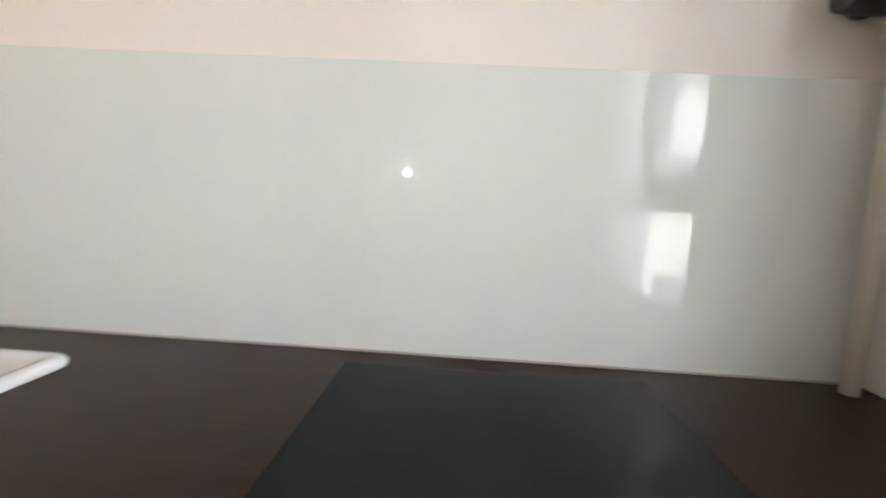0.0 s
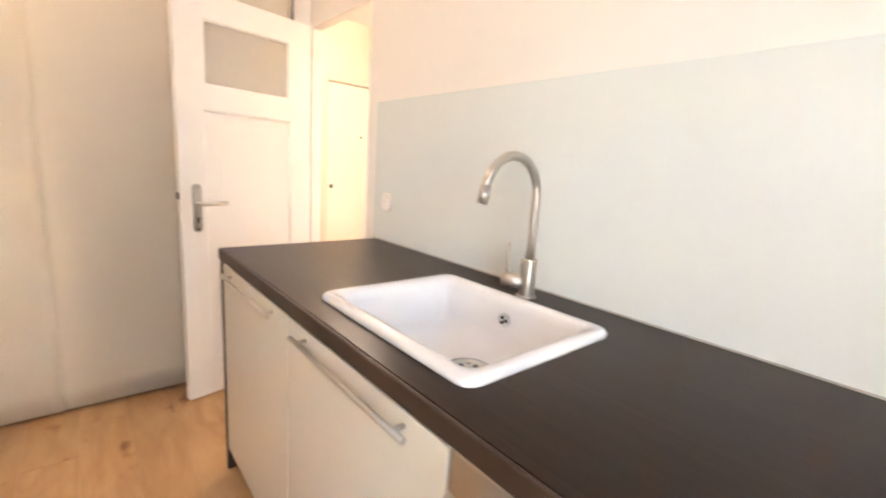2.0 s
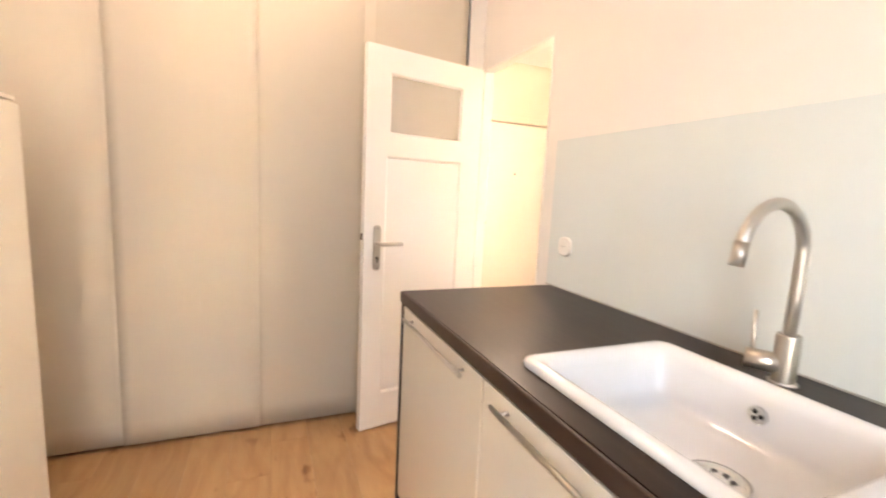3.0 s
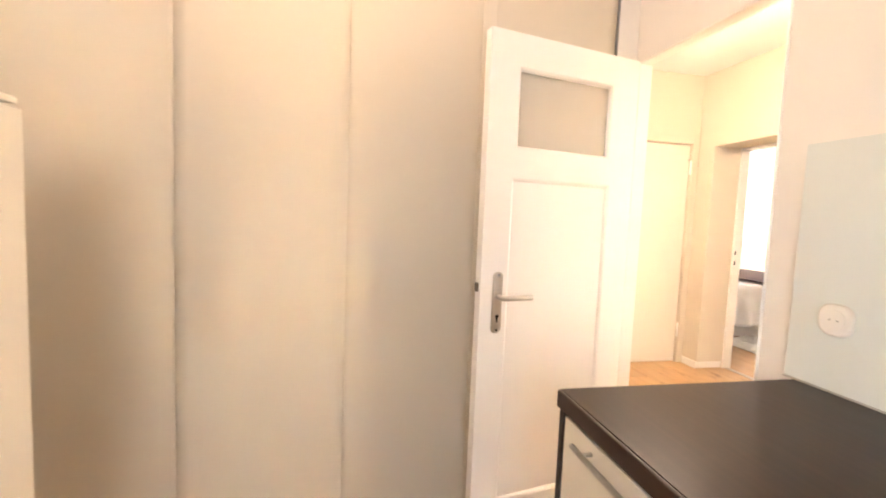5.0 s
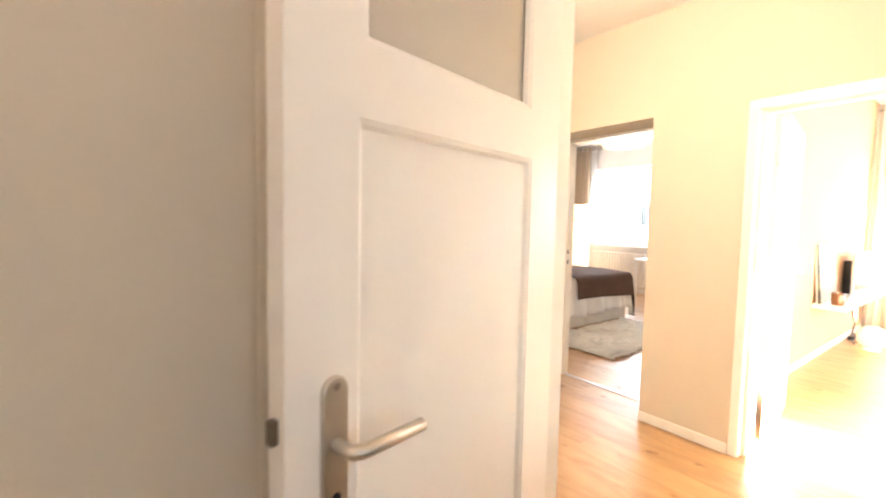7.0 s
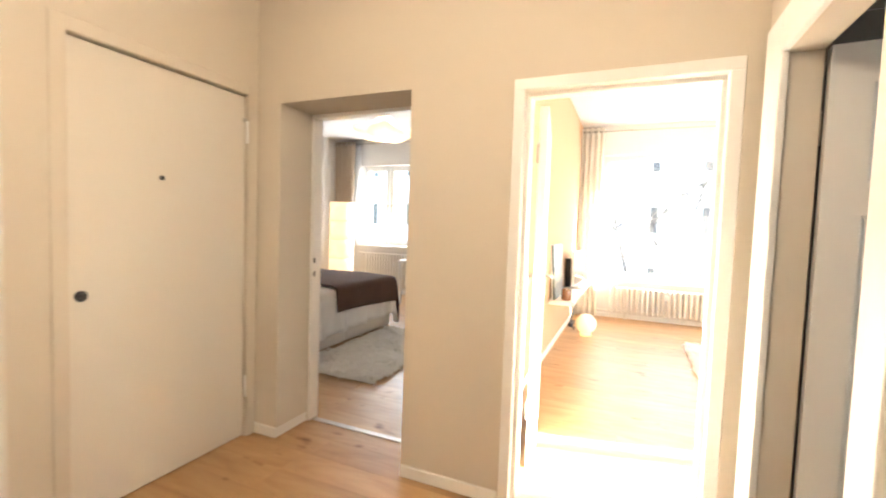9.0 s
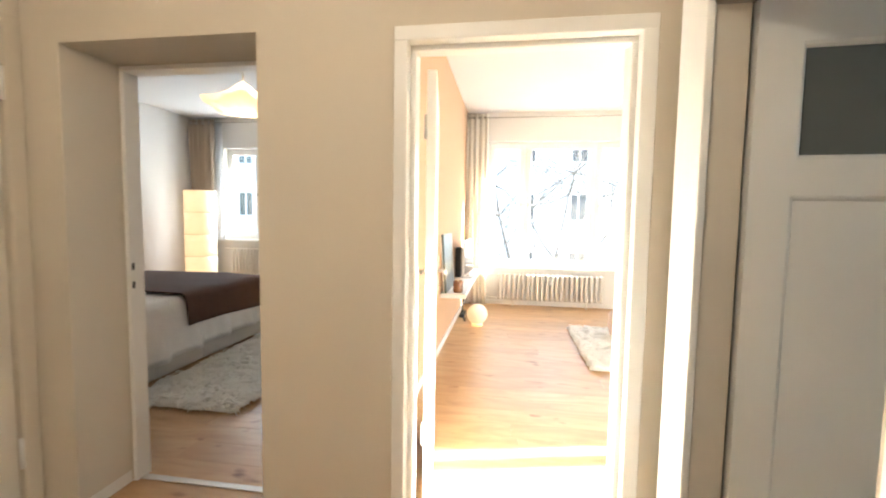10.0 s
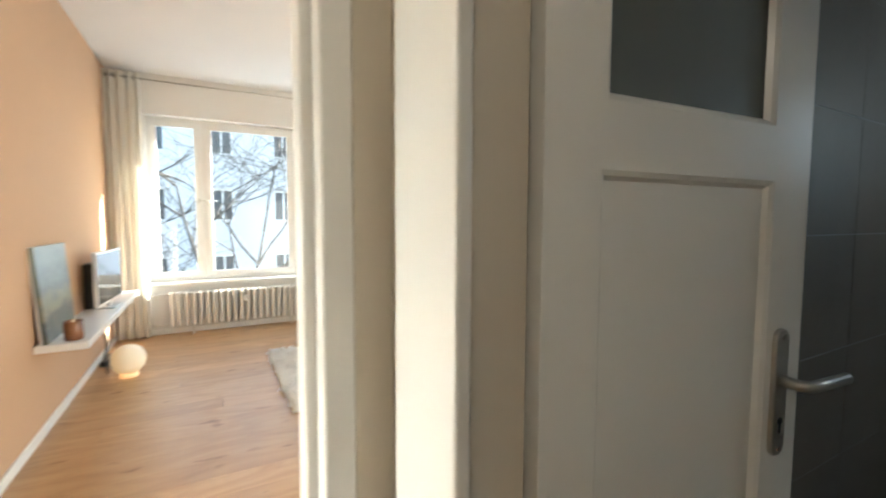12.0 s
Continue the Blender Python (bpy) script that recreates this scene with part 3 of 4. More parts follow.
def window(name, label, width, z0, z1, posts, axis, at, inward, sill=0.16, transom=None, frame_w=0.06):
    """A casement window in the outer wall: outer frame, one sash with pane and handle for each light, and an inside sill."""
    w = thing(name, at, label, "window", turn={"x": 0, "y": 90}[axis])
    w["kind"] = "structure"
    s = inward
    bm = bmesh.new()
    for u, v, a, b in ((0, width, z0, z0 + 0.05), (0, width, z1 - 0.05, z1), (0, 0.045, z0 + 0.05, z1 - 0.05), (width - 0.045, width, z0 + 0.05, z1 - 0.05)):
        bx(bm, u, v, -0.035, 0.035, a, b, bevel=0.004)
    for p in posts:
        bx(bm, p - 0.03, p + 0.03, -0.035, 0.035, transom[1] if transom else z0 + 0.05, z1 - 0.05, bevel=0.004)
    if transom:
        bx(bm, 0.045, width - 0.045, -0.04, 0.04, *transom, bevel=0.004)
    part("window_frame", bm, GLOSSWHITE, w)
    edges = [0.045, *posts, width - 0.045]
    for i, (a, b) in enumerate(zip(edges, edges[1:])):
        a2, b2 = a + (0.03 if i else 0), b - (0.03 if i < len(edges) - 2 else 0)
        lights = [(a2, b2, transom[1], z1 - 0.05)] if transom else [(a2, b2, z0 + 0.05, z1 - 0.05)]
        if transom and i == 0:
            lights.append((0.045, width - 0.045, z0 + 0.05, transom[0]))
        for a2, b2, za, zb in lights:
            bm = bmesh.new()
            f = frame_w
            y0, y1 = sorted((s * 0.036, s * 0.062))
            for u, v, c, d in ((a2 - 0.008, b2 + 0.008, za - 0.008, za + f), (a2 - 0.008, b2 + 0.008, zb - f, zb + 0.008), (a2 - 0.008, a2 + f, za + f, zb - f), (b2 - f, b2 + 0.008, za + f, zb - f)):
                bx(bm, u, v, y0, y1, c, d, bevel=0.004)
            sash = part("sash", bm, GLOSSWHITE, w)
            pane = part("pane", box(a2 + f - 0.004, b2 - f + 0.004, s * 0.048 - 0.002, s * 0.048 + 0.002, za + f - 0.004, zb - f + 0.004), PANE, sash)
            pane.visible_shadow = False
            if zb - za > 0.8:
                hx = b2 - f * 0.5 if i == 0 else a2 + f * 0.5
                bm = bmesh.new()
                zc = (za + zb) / 2
                bx(bm, hx - 0.012, hx + 0.012, *sorted((s * 0.0625, s * 0.072)), zc - 0.03, zc + 0.03, bevel=0.002)
                tube(bm, [(hx, s * 0.07, zc), (hx, s * 0.095, zc), (hx + 0.03, s * 0.1, zc), (hx + 0.085, s * 0.1, zc)], 0.007, 8)
                part("window_handle", bm, STEEL, sash, "steel window handle")
    if sill:
        part("window_sill", box(-0.04, width + 0.04, *sorted((s * 0.066, s * (0.16 + sill))), z0 - 0.035, z0 - 0.001, bevel=0.006), GLOSSWHITE, w)
    return w


window("window_living", "white wooden three-light casement window over the radiator", 3.18, 0.60, 2.52, [0.57, 1.625], "x", (-2.33, FACADE_Y + 0.16, 0), -1, sill=0.06)
window("window_bedroom", "white wooden casement window over the bedroom radiator", 1.77, 0.92, 2.46, [0.61, 1.2], "x", (-6.82, FACADE_Y + 0.16, 0), -1, sill=0.1)
window("window_kitchen", "white wooden kitchen window with a low fixed light", 1.17, 0.75, 2.35, [0.585], "y", (EAST + 0.07, -0.80, 0), 1, sill=0.0, transom=(1.30, 1.36), frame_w=0.05)
# Unseen window, added so that daylight reaches the bathroom tiles.
window("window_bath_added", "small white frosted bathroom window, unseen, added to let light in", 0.6, 1.55, 2.15, [], "y", (EAST + 0.17, 1.55, 0), 1, sill=0)
window("window_living_side", "tall white glazed door in the side wall", 1.32, 0.04, 2.46, [0.66], "y", (EAST + 0.17, 3.30, 0), 1, sill=0)

# ---- kitchen ----
FRONT = 0.372
worktop = thing("worktop", (0, 0, 0.858), "dark brown stained wooden worktop along the kitchen wall", "worktop")
SX0, SX1, SY0, SY1 = -0.655, -0.115, 0.425, 0.86
bm = bmesh.new()
for x0, x1, y0, y1 in ((-1.42, SX0, 0.355, 1.042), (SX1, 1.495, 0.355, 1.042), (SX0, SX1, 0.355, SY0), (SX0, SX1, SY1, 1.042)):
    bx(bm, x0, x1, y0, y1, 0.0, 0.042)
bmesh.ops.remove_doubles(bm, verts=bm.verts, dist=0.0002)
slab = part("slab", bm, WORKTOP, worktop)
part("front_edge", box(-1.42, 1.495, 0.345, 0.3545, 0.0, 0.042, bevel=0.004, seg=2), EDGE, worktop, "dark brown rounded front edge")


def bar_handle(parent, a, b, off, r=0.0065, axis=0):
    """A bar handle from a to b, standing off its front on two posts."""
    a, b, off = Vector(a), Vector(b), Vector(off)
    d = (b - a).normalized()
    bm = bmesh.new()
    rod(bm, a, b, r, 14)
    h = part("bar_handle", bm, STEEL, parent, "brushed steel bar handle")
    for p in (a + d * 0.035, b - d * 0.035):
        bm = bmesh.new()
        rod(bm, p, p - off, r * 0.75, 10)
        part("handle_post", bm, STEEL, h)


def base_cabinet(x0, x1, label, mat=LACQUER, top=0.857):
    c = thing("base_cabinet", ((x0 + x1) / 2, 0.7, KZ), label, "cabinet", "base cabinets under the worktop")
    w = (x1 - x0) / 2
    part("body", box(-w + 0.001, w - 0.001, -0.305, 0.335, 0.1, top - KZ), CARCASS, c, "dark carcass")
    part("plinth", box(-w + 0.002, w - 0.002, -0.26, 0.33, 0.0, 0.099), CARCASS, c, "dark plinth")
    door = part("door", box(-w + 0.0015, w - 0.0015, FRONT - 0.7 - 0.02, FRONT - 0.7, 0.105, 0.848 - KZ, bevel=0.0015), mat, c)
    bar_handle(door, (-w + 0.085, FRONT - 0.7 - 0.046, 0.822 - KZ), (w - 0.08, FRONT - 0.7 - 0.046, 0.822 - KZ), (0, -0.026, 0))
    return c


ec = base_cabinet(-1.388, -0.722, "cream high-gloss base cabinet at the worktop's end")
part("end_panel", box(-0.352, -0.335, -0.352, 0.335, 0.0, 0.857 - KZ, bevel=0.0015), CARCASS, ec, "dark brown end panel")
base_cabinet(-0.72, -0.064, "cream high-gloss base cabinet under the sink", top=0.66)
base_cabinet(0.566, 1.49, "cream high-gloss base cabinet in the corner")
dw = thing("built_in_oven", (0.251, 0.7, KZ), "stainless steel oven under the hob", "oven")
part("body", box(-0.312, 0.312, -0.3, 0.33, 0.1, 0.857 - KZ), CARCASS, dw, "dark housing")
part("plinth", box(-0.31, 0.31, -0.26, 0.33, 0.0, 0.099), CARCASS, dw, "dark plinth")
ctl = part("control_panel", box(-0.311, 0.311, FRONT - 0.7 - 0.018, -0.301, 0.745 - KZ, 0.848 - KZ, bevel=0.002), STEEL, dw, "stainless steel control panel")
od = part("oven_door", box(-0.311, 0.311, FRONT - 0.7 - 0.02, -0.301, 0.13, 0.74 - KZ, bevel=0.002), STEEL, dw, "stainless steel oven door")
part("oven_window", box(-0.24, 0.24, FRONT - 0.7 - 0.023, FRONT - 0.7 - 0.019, 0.22, 0.60), HOBGLASS, od)
bar_handle(ctl, (-0.28, FRONT - 0.7 - 0.05, 0.805 - KZ), (0.28, FRONT - 0.7 - 0.05, 0.805 - KZ), (0, -0.032, 0))

# sink
sink = thing("kitchen_sink", (-0.390, 0.648, 0.90), "white ceramic inset sink with a raised rounded rim in the worktop", "sink")


bm = bmesh.new()
SWX, SWY = 0.288, 0.229
loft(bm, [rrect(SWX - 0.012, SWY - 0.012, 0.03, -0.03), rrect(SWX, SWY, 0.034, 0.001), rrect(SWX + 0.001, SWY + 0.001, 0.034, 0.01), rrect(SWX - 0.004, SWY - 0.004, 0.032, 0.017),
          rrect(SWX - 0.014, SWY - 0.014, 0.03, 0.020), rrect(SWX - 0.028, SWY - 0.028, 0.03, 0.018), rrect(SWX - 0.038, SWY - 0.036, 0.036, 0.009), rrect(SWX - 0.044, SWY - 0.042, 0.04, -0.01),
          rrect(SWX - 0.054, SWY - 0.052, 0.045, -0.088), rrect(SWX - 0.066, SWY - 0.064, 0.05, -0.112), rrect(SWX - 0.1, SWY - 0.095, 0.06, -0.125), rrect(0.05, 0.05, 0.045, -0.131)])
basin = part("basin", bm, CERAMIC, sink)
bm = bmesh.new()
lathe(bm, [(0.008, -0.139), (0.054, -0.138), (0.056, -0.1345), (0.043, -0.1335), (0.038, -0.1375), (0.016, -0.1365), (0.009, -0.129), (0.004, -0.128)], at=(0.045, 0.015, 0.011), n=28)
drain = part("drain", bm, CHROME, sink, "chrome basket drain")
for k in range(8):
    a = 2 * math.pi * k / 8
    bm = bmesh.new()
    c = Vector((0.045 + 0.027 * math.cos(a), 0.015 + 0.027 * math.sin(a), -0.1262))
    rod(bm, c, c + Vector((0, 0, 0.0012)), 0.006, 10)
    part("drain_hole", bm, DARKMETAL, drain)
bm = bmesh.new()
ov = Vector((0.008, SWY - 0.0505, -0.042))
rod(bm, ov, ov + Vector((0, -0.007, 0)), 0.019, 24)
of = part("overflow", bm, CHROME, sink, "chrome overflow grating")
for i in range(3):
    a = 2 * math.pi * i / 3
    bm = bmesh.new()
    c = ov + Vector((0.0085 * math.cos(a), -0.0065, 0.0085 * math.sin(a)))
    rod(bm, c, c + Vector((0, -0.002, 0)), 0.005, 12)
    part("overflow_hole", bm, HOLE, of)

# tap
tap = thing("kitchen_tap", (-0.412, 0.945, 0.90), "brushed steel high-arc mixer tap behind the sink", "tap")
bm = bmesh.new()
lathe(bm, [(0.029, 0.0), (0.029, 0.004), (0.028, 0.0045), (0.0242, 0.0047), (0.0235, 0.006), (0.0235, 0.008), (0.0235, 0.06), (0.0235, 0.11), (0.0233, 0.112), (0.022, 0.114), (0.0215, 0.1142), (0.012, 0.1145)], n=28)
part("tap_body", bm, STEEL, tap)
bm = bmesh.new()
R = 0.106
fwd = Vector((0.02, -1, 0)).normalized()
pts = [(0, 0, 0.11), (0, 0, 0.2), (0, 0, 0.294)]
for k in range(1, 17):
    a = math.pi * k / 16 * 0.96
    off = R - R * math.cos(a)
    pts.append((fwd.x * off, fwd.y * off, 0.294 + R * math.sin(a)))
last = Vector(pts[-1])
prev = Vector(pts[-2])
pts.append(tuple(last + (last - prev).normalized() * 0.032))
tube(bm, pts, 0.0125, 16)
spout = part("spout", bm, STEEL, tap)
tip = Vector(pts[-1])
bm = bmesh.new()
rod(bm, tip - (last - prev).normalized() * 0.046, tip + (last - prev).normalized() * 0.002, 0.0137, 18)
part("aerator", bm, STEEL, spout)
bm = bmesh.new()
rod(bm, (-0.008, -0.004, 0.042), (-0.066, -0.034, 0.042), 0.0235, 24)
valve = part("mixer_valve", bm, STEEL, tap)
bm = bmesh.new()
tube(bm, [(-0.054, -0.028, 0.058), (-0.056, -0.029, 0.09), (-0.058, -0.03, 0.155)], 0.0045, 10)
part("mixer_lever", bm, STEEL, valve)

# hob
hob = thing("hob", (0.716, 0.69, 0.9005), "black glass ceramic hob set in the dark worktop", "hob")
part("hob_plate", box(-0.318, 0.296, -0.245, 0.27, 0.0, 0.0045, bevel=0.002), HOBGLASS, hob)

# splashback, socket, pipe, spotlight
sp = thing("splashback", (0, 1.046, 0.9), "pale green-white back-painted glass splashback above the worktop", "splashback")
part("glass_sheet", box(-1.448, 1.49, -0.006, 0.0, 0.002, 0.634, bevel=0.001), SPLASH, sp)
part("silicone_joint", box(-1.448, 1.49, -0.0105, -0.0062, 0.0005, 0.0045), GROUT, sp, "grey sealing joint")
sk = thing("wall_socket", (-1.33, 1.0395, 1.085), "white round wall socket in the glass splashback", "socket")
bm = bmesh.new()
loft(bm, [[(px, dy, pz) for px, pz, _ in rrect(h, h, 0.03, 0)] for dy, h in ((0.0, 0.04), (-0.007, 0.04), (-0.0102, 0.036))])
part("cover_plate", bm, WALL, sk)
bm = bmesh.new()
rod(bm, (0, -0.0102, 0), (0, -0.0115, 0), 0.026, 24)
part("socket_cup", bm, WALL, sk)
for dx in (-0.0095, 0.0095):
    bm = bmesh.new()
    rod(bm, (dx, -0.0116, 0), (dx, -0.0119, 0), 0.002, 10)
    part("pin_hole", bm, HOLE, sk)
bm = bmesh.new()
rod(bm, (1.432, 0.985, 0.901), (1.432, 0.985, KITCHEN_H - 0.001), 0.017, 16)
tagged(part("heating_pipe", bm, RADPAINT), "cream painted vertical heating pipe in the corner", "pipe")
spot = thing("wall_spotlight", (1.37, 1.049, 1.625), "small dark metal spotlight on the wall", "wall lamp")
bm = bmesh.new()
rod(bm, (0.02, 0.0, 0.06), (0.02, -0.018, 0.06), 0.035, 20)
part("mount", bm, DARKMETAL, spot)
bm = bmesh.new()
tube(bm, [(0.02, -0.015, 0.06), (0.02, -0.05, 0.055), (0.0, -0.075, 0.04)], 0.008, 10)
part("arm", bm, DARKMETAL, spot)
bm = bmesh.new()
rod(bm, (0.075, -0.09, 0.025), (-0.075, -0.085, 0.04), 0.032, 20, 0.038)
part("lamp_head", bm, DARKMETAL, spot, "dark grey lamp head")

# tall cabinet
tc = thing("tall_cabinet", (-1.20, -1.10, KZ), "cream high-gloss tall fridge cabinet against the wall", "cabinet")
part("body", box(-0.325, 0.299, -0.315, 0.27, 0.0, 1.49 - KZ), LACQUER, tc)
part("top_board", box(-0.328, 0.302, -0.315, 0.285, 1.494 - KZ, 1.507 - KZ, bevel=0.002), LACQUER, tc)
tdoor = part("door", box(-0.325, 0.299, 0.274, 0.294, 0.09, 1.484 - KZ, bevel=0.0015), LACQUER, tc)
bar_handle(tdoor, (0.279, 0.329, 0.45), (0.279, 0.329, 1.0), (0, 0.035, 0), r=0.0075)

# panel curtains
TRACK_Z = KITCHEN_H - 0.03
rail = thing("curtain_track", (-2.25, -0.22, TRACK_Z), "white panel curtain track under the ceiling", "curtain track")
part("track", box(-0.035, 0.035, -1.15, 1.165, 0.0, 0.029, bevel=0.003), SHELF, rail)
random.seed(5)
for i, (y0, y1, dx) in enumerate(((-1.392, -0.77, 0.0), (-0.795, -0.178, 0.006), (-0.198, 0.405, 0.0), (0.34, 0.93, 0.012))):
    pc = thing("panel_curtain", (-2.235 + dx, (y0 + y1) / 2, -0.022), "floor-length off-white sliding panel curtain", "panel curtain", "panel curtains across the niche")
    w = (y1 - y0) / 2
    bm = bmesh.new()
    nu, nv = 14, 24
    grid = []
    for a in range(nu + 1):
        row = []
        for b in range(nv + 1):
            u, v = -w + 2 * w * a / nu, b / nv
            bow = 0.0008 * math.sin(3.1 * v + i * 1.7) + 0.0008 * math.sin(a / nu * math.pi * 1.6 + i) * (1 - v) + 0.0006 * (a in (0, nu)) * math.sin(2.4 * v + i)
            row.append(bm.verts.new((bow, u, v * (TRACK_Z + 0.02))))
        grid.append(row)
    for a in range(nu):
        for b in range(nv):
            bm.faces.new((grid[a][b], grid[a + 1][b], grid[a + 1][b + 1], grid[a][b + 1])).smooth = True
    cloth = part("cloth", bm, PANELCLOTH, pc)
    md = cloth.modifiers.new("thickness", "SOLIDIFY")
    md.thickness = 0.003
    part("weight_bar", box(-0.012, -0.0065, -w + 0.004, w - 0.004, 0.0, 0.02, bevel=0.002), PANELCLOTH, pc)
    part("carrier", box(-0.006, 0.006, -w, w, TRACK_Z - 0.006, TRACK_Z + 0.0215), SHELF, pc)
    if i == 3:
        part("hem", box(0.0045, 0.0085, -w - 0.003, -w + 0.055, 0.0, TRACK_Z - 0.007, bevel=0.0015), HEM, pc, "lighter folded hem")

structure("trim_niche", box(-2.31, -2.235, 0.95, KN - 0.0005, -0.1, KITCHEN_H - 0.001, bevel=0.003), WALL, "narrow white post beside the panel curtains", "post")

# kitchen ceiling lamp
kl = thing("ceiling_lamp", (-1.55, -0.25, KITCHEN_H), "lit round opal ceiling lamp", "ceiling lamp")
bm = bmesh.new()
lathe(bm, [(0.07, 0.0), (0.07, -0.025), (0.03, -0.03)], n=28)
part("canopy", bm, GLOSSWHITE, kl)
bm = bmesh.new()
lathe(bm, [(0.05, -0.04), (0.15, -0.06), (0.17, -0.1), (0.15, -0.12)], n=32)
part("rim", bm, GLOSSWHITE, kl)

# bare wall lamp on the south wall, mirrored in the splashback
wl = thing("wall_lamp", (0.17, -1.42, 1.455), "small lit bulb in a white wall socket", "wall lamp")
bm = bmesh.new()
rod(bm, (0, 0.0, 0), (0, 0.03, 0), 0.03, 20)
part("lamp_holder", bm, GLOSSWHITE, wl)
bm = bmesh.new()
lathe(bm, [(0.006, -0.026), (0.012, -0.022), (0.0135, 0.0), (0.012, 0.022), (0.006, 0.026)], at=(0, 0.046, 0), n=20)
part("glowing_bulb", bm, BULB, wl, "glowing bulb")

# hall ceiling lamp, unseen, added to go with the fill light
hl = thing("ceiling_lamp", (-2.5, 1.5, HALL_H), "round ceiling lamp added out of sight to brighten the hall", "ceiling lamp")
bm = bmesh.new()
lathe(bm, [(0.07, 0.0), (0.07, -0.025), (0.03, -0.03)], n=28)
part("canopy", bm, GLOSSWHITE, hl)
bm = bmesh.new()
lathe(bm, [(0.05, -0.04), (0.15, -0.06), (0.17, -0.1), (0.15, -0.12)], n=32)
part("rim", bm, GLOSSWHITE, hl)

# ---- radiators ----


def radiator(at, n, pitch, z0, z1, label):
    r = thing("radiator", at, label, "radiator")
    bm = bmesh.new()
    for y in (-0.035, 0.035):
        tube(bm, [(0, y * 0.8, z0 + 0.006), (0, y, z0 + 0.03), (0, y, z1 - 0.03), (0, y * 0.8, z1 - 0.006)], pitch * 0.31, 8)
    rod(bm, (-pitch / 2, 0, z1 - 0.022), (pitch / 2, 0, z1 - 0.022), 0.02, 10)
    rod(bm, (-pitch / 2, 0, z0 + 0.022), (pitch / 2, 0, z0 + 0.022), 0.02, 10)
    me = mesh_of(bm, "radiator_column", RADPAINT)
    for i in range(n):
        c = new("column", me)
        c.parent = r
        c.location = ((i - (n - 1) / 2) * pitch, 0, 0)
    w = n * pitch / 2
    for z in (z0 + 0.022, z1 - 0.022):
        bm = bmesh.new()
        tube(bm, [(-w, 0, z), (-w - 0.12, 0, z), (-w - 0.15, 0.02, z), (-w - 0.16, 0.1, z)], 0.011, 10)
        part("connecting_pipe", bm, RADPAINT, r)
    for x in (-w * 0.7, w * 0.7):
        part("bracket", box(x - 0.012, x + 0.012, 0.0, 0.108, z0 + 0.06, z0 + 0.085), RADPAINT, r)
        part("foot", box(x - 0.012, x + 0.012, -0.03, 0.03, 0.0, z0 + 0.02, bevel=0.003), RADPAINT, r)
    bm = bmesh.new()
    bx(bm, -0.028, 0.028, -0.068, -0.048, z0 + (z1 - z0) * 0.62, z0 + (z1 - z0) * 0.62 + 0.075, bevel=0.005)
    part("heat_meter", bm, SHELF, r, "white heat cost meter")
    return r


radiator((-1.36, 8.06, 0), 22, 0.0715, 0.10, 0.50, "cream enamelled column radiator under the living room window")
radiator((-5.95, 8.06, 0), 22, 0.06, 0.14, 0.78, "cream enamelled column radiator under the bedroom window")

# ---- curtains ----


def curtain(name, at, width, height, folds, depth, mat, label, eyelets=True):
    c = thing(name, at, label, "curtain")
    bm = bmesh.new()
    nu, nv = folds * 10, 20
    grid = []
    for a in range(nu + 1):
        row = []
        for b in range(nv + 1):
            u, v = a / nu, b / nv
            ph = 2 * math.pi * folds * u
            k = 1 - 0.22 * v
            row.append(bm.verts.new(((u - 0.5) * width * (1.0 + 0.06 * (1 - v)) + 0.006 * math.sin(ph * 2), depth * k * math.sin(ph + 0.5 * math.sin(5 * v + u * 9)), v * height)))
        grid.append(row)
    for a in range(nu):
        for b in range(nv):
            bm.faces.new((grid[a][b], grid[a + 1][b], grid[a + 1][b + 1], grid[a][b + 1])).smooth = True
    cl = part("cloth", bm, mat, c)
    md = cl.modifiers.new("thickness", "SOLIDIFY")
    md.thickness = 0.004
    if eyelets:
        for k in range(folds * 2):
            bm = bmesh.new()
            x = ((k + 0.5) / (folds * 2) - 0.5) * width
            pts = [(x, 0.028 * math.cos(q), height - 0.055 + 0.028 * math.sin(q)) for q in [2 * math.pi * j / 12 for j in range(13)]]
            tube(bm, pts, 0.004, 6)
            part("eyelet", bm, STEEL, c)
    return c


curtain("curtain", (-2.49, 8.02, 0.02), 0.32, 2.885, 4, 0.045, CURTAIN_CREAM, "floor-length cream curtain gathered beside the living room window")
curtain("curtain", (-7.09, 8.0, 0.02), 0.44, 2.885, 4, 0.065, CURTAIN_TAUPE, "floor-length taupe curtain gathered in the bedroom corner")
curtain("sheer_curtain", (-6.83, 8.06, 0.9), 0.12, 1.98, 2, 0.02, SHEER, "narrow white sheer curtain at the bedroom window", eyelets=False)


def curtain_rod(x0, x1, y, z, label):
    c = thing("curtain_rod", ((x0 + x1) / 2, y, z), label, "curtain rod")
    w = (x1 - x0) / 2
    bm = bmesh.new()
    rod(bm, (-w, 0, 0), (w, 0, 0), 0.009, 12)
    part("pole", bm, STEEL, c)
    for x in (-w * 0.97, 0.0, w * 0.97):
        bm = bmesh.new()
        tube(bm, [(x, 0, 0.004), (x, 0.05, 0.01), (x, FACADE_Y - y, 0.01)], 0.007, 8)
        lathe(bm, [(0.013, -0.014), (0.013, 0.014)], at=(x, 0, 0), n=12)
        part("rod_bracket", bm, STEEL, c)


curtain_rod(-2.64, 1.2, 8.02, 2.85, "long steel curtain rod above the living room window")
curtain_rod(-7.34, -4.7, 8.0, 2.85, "steel curtain rod above the bedroom window")

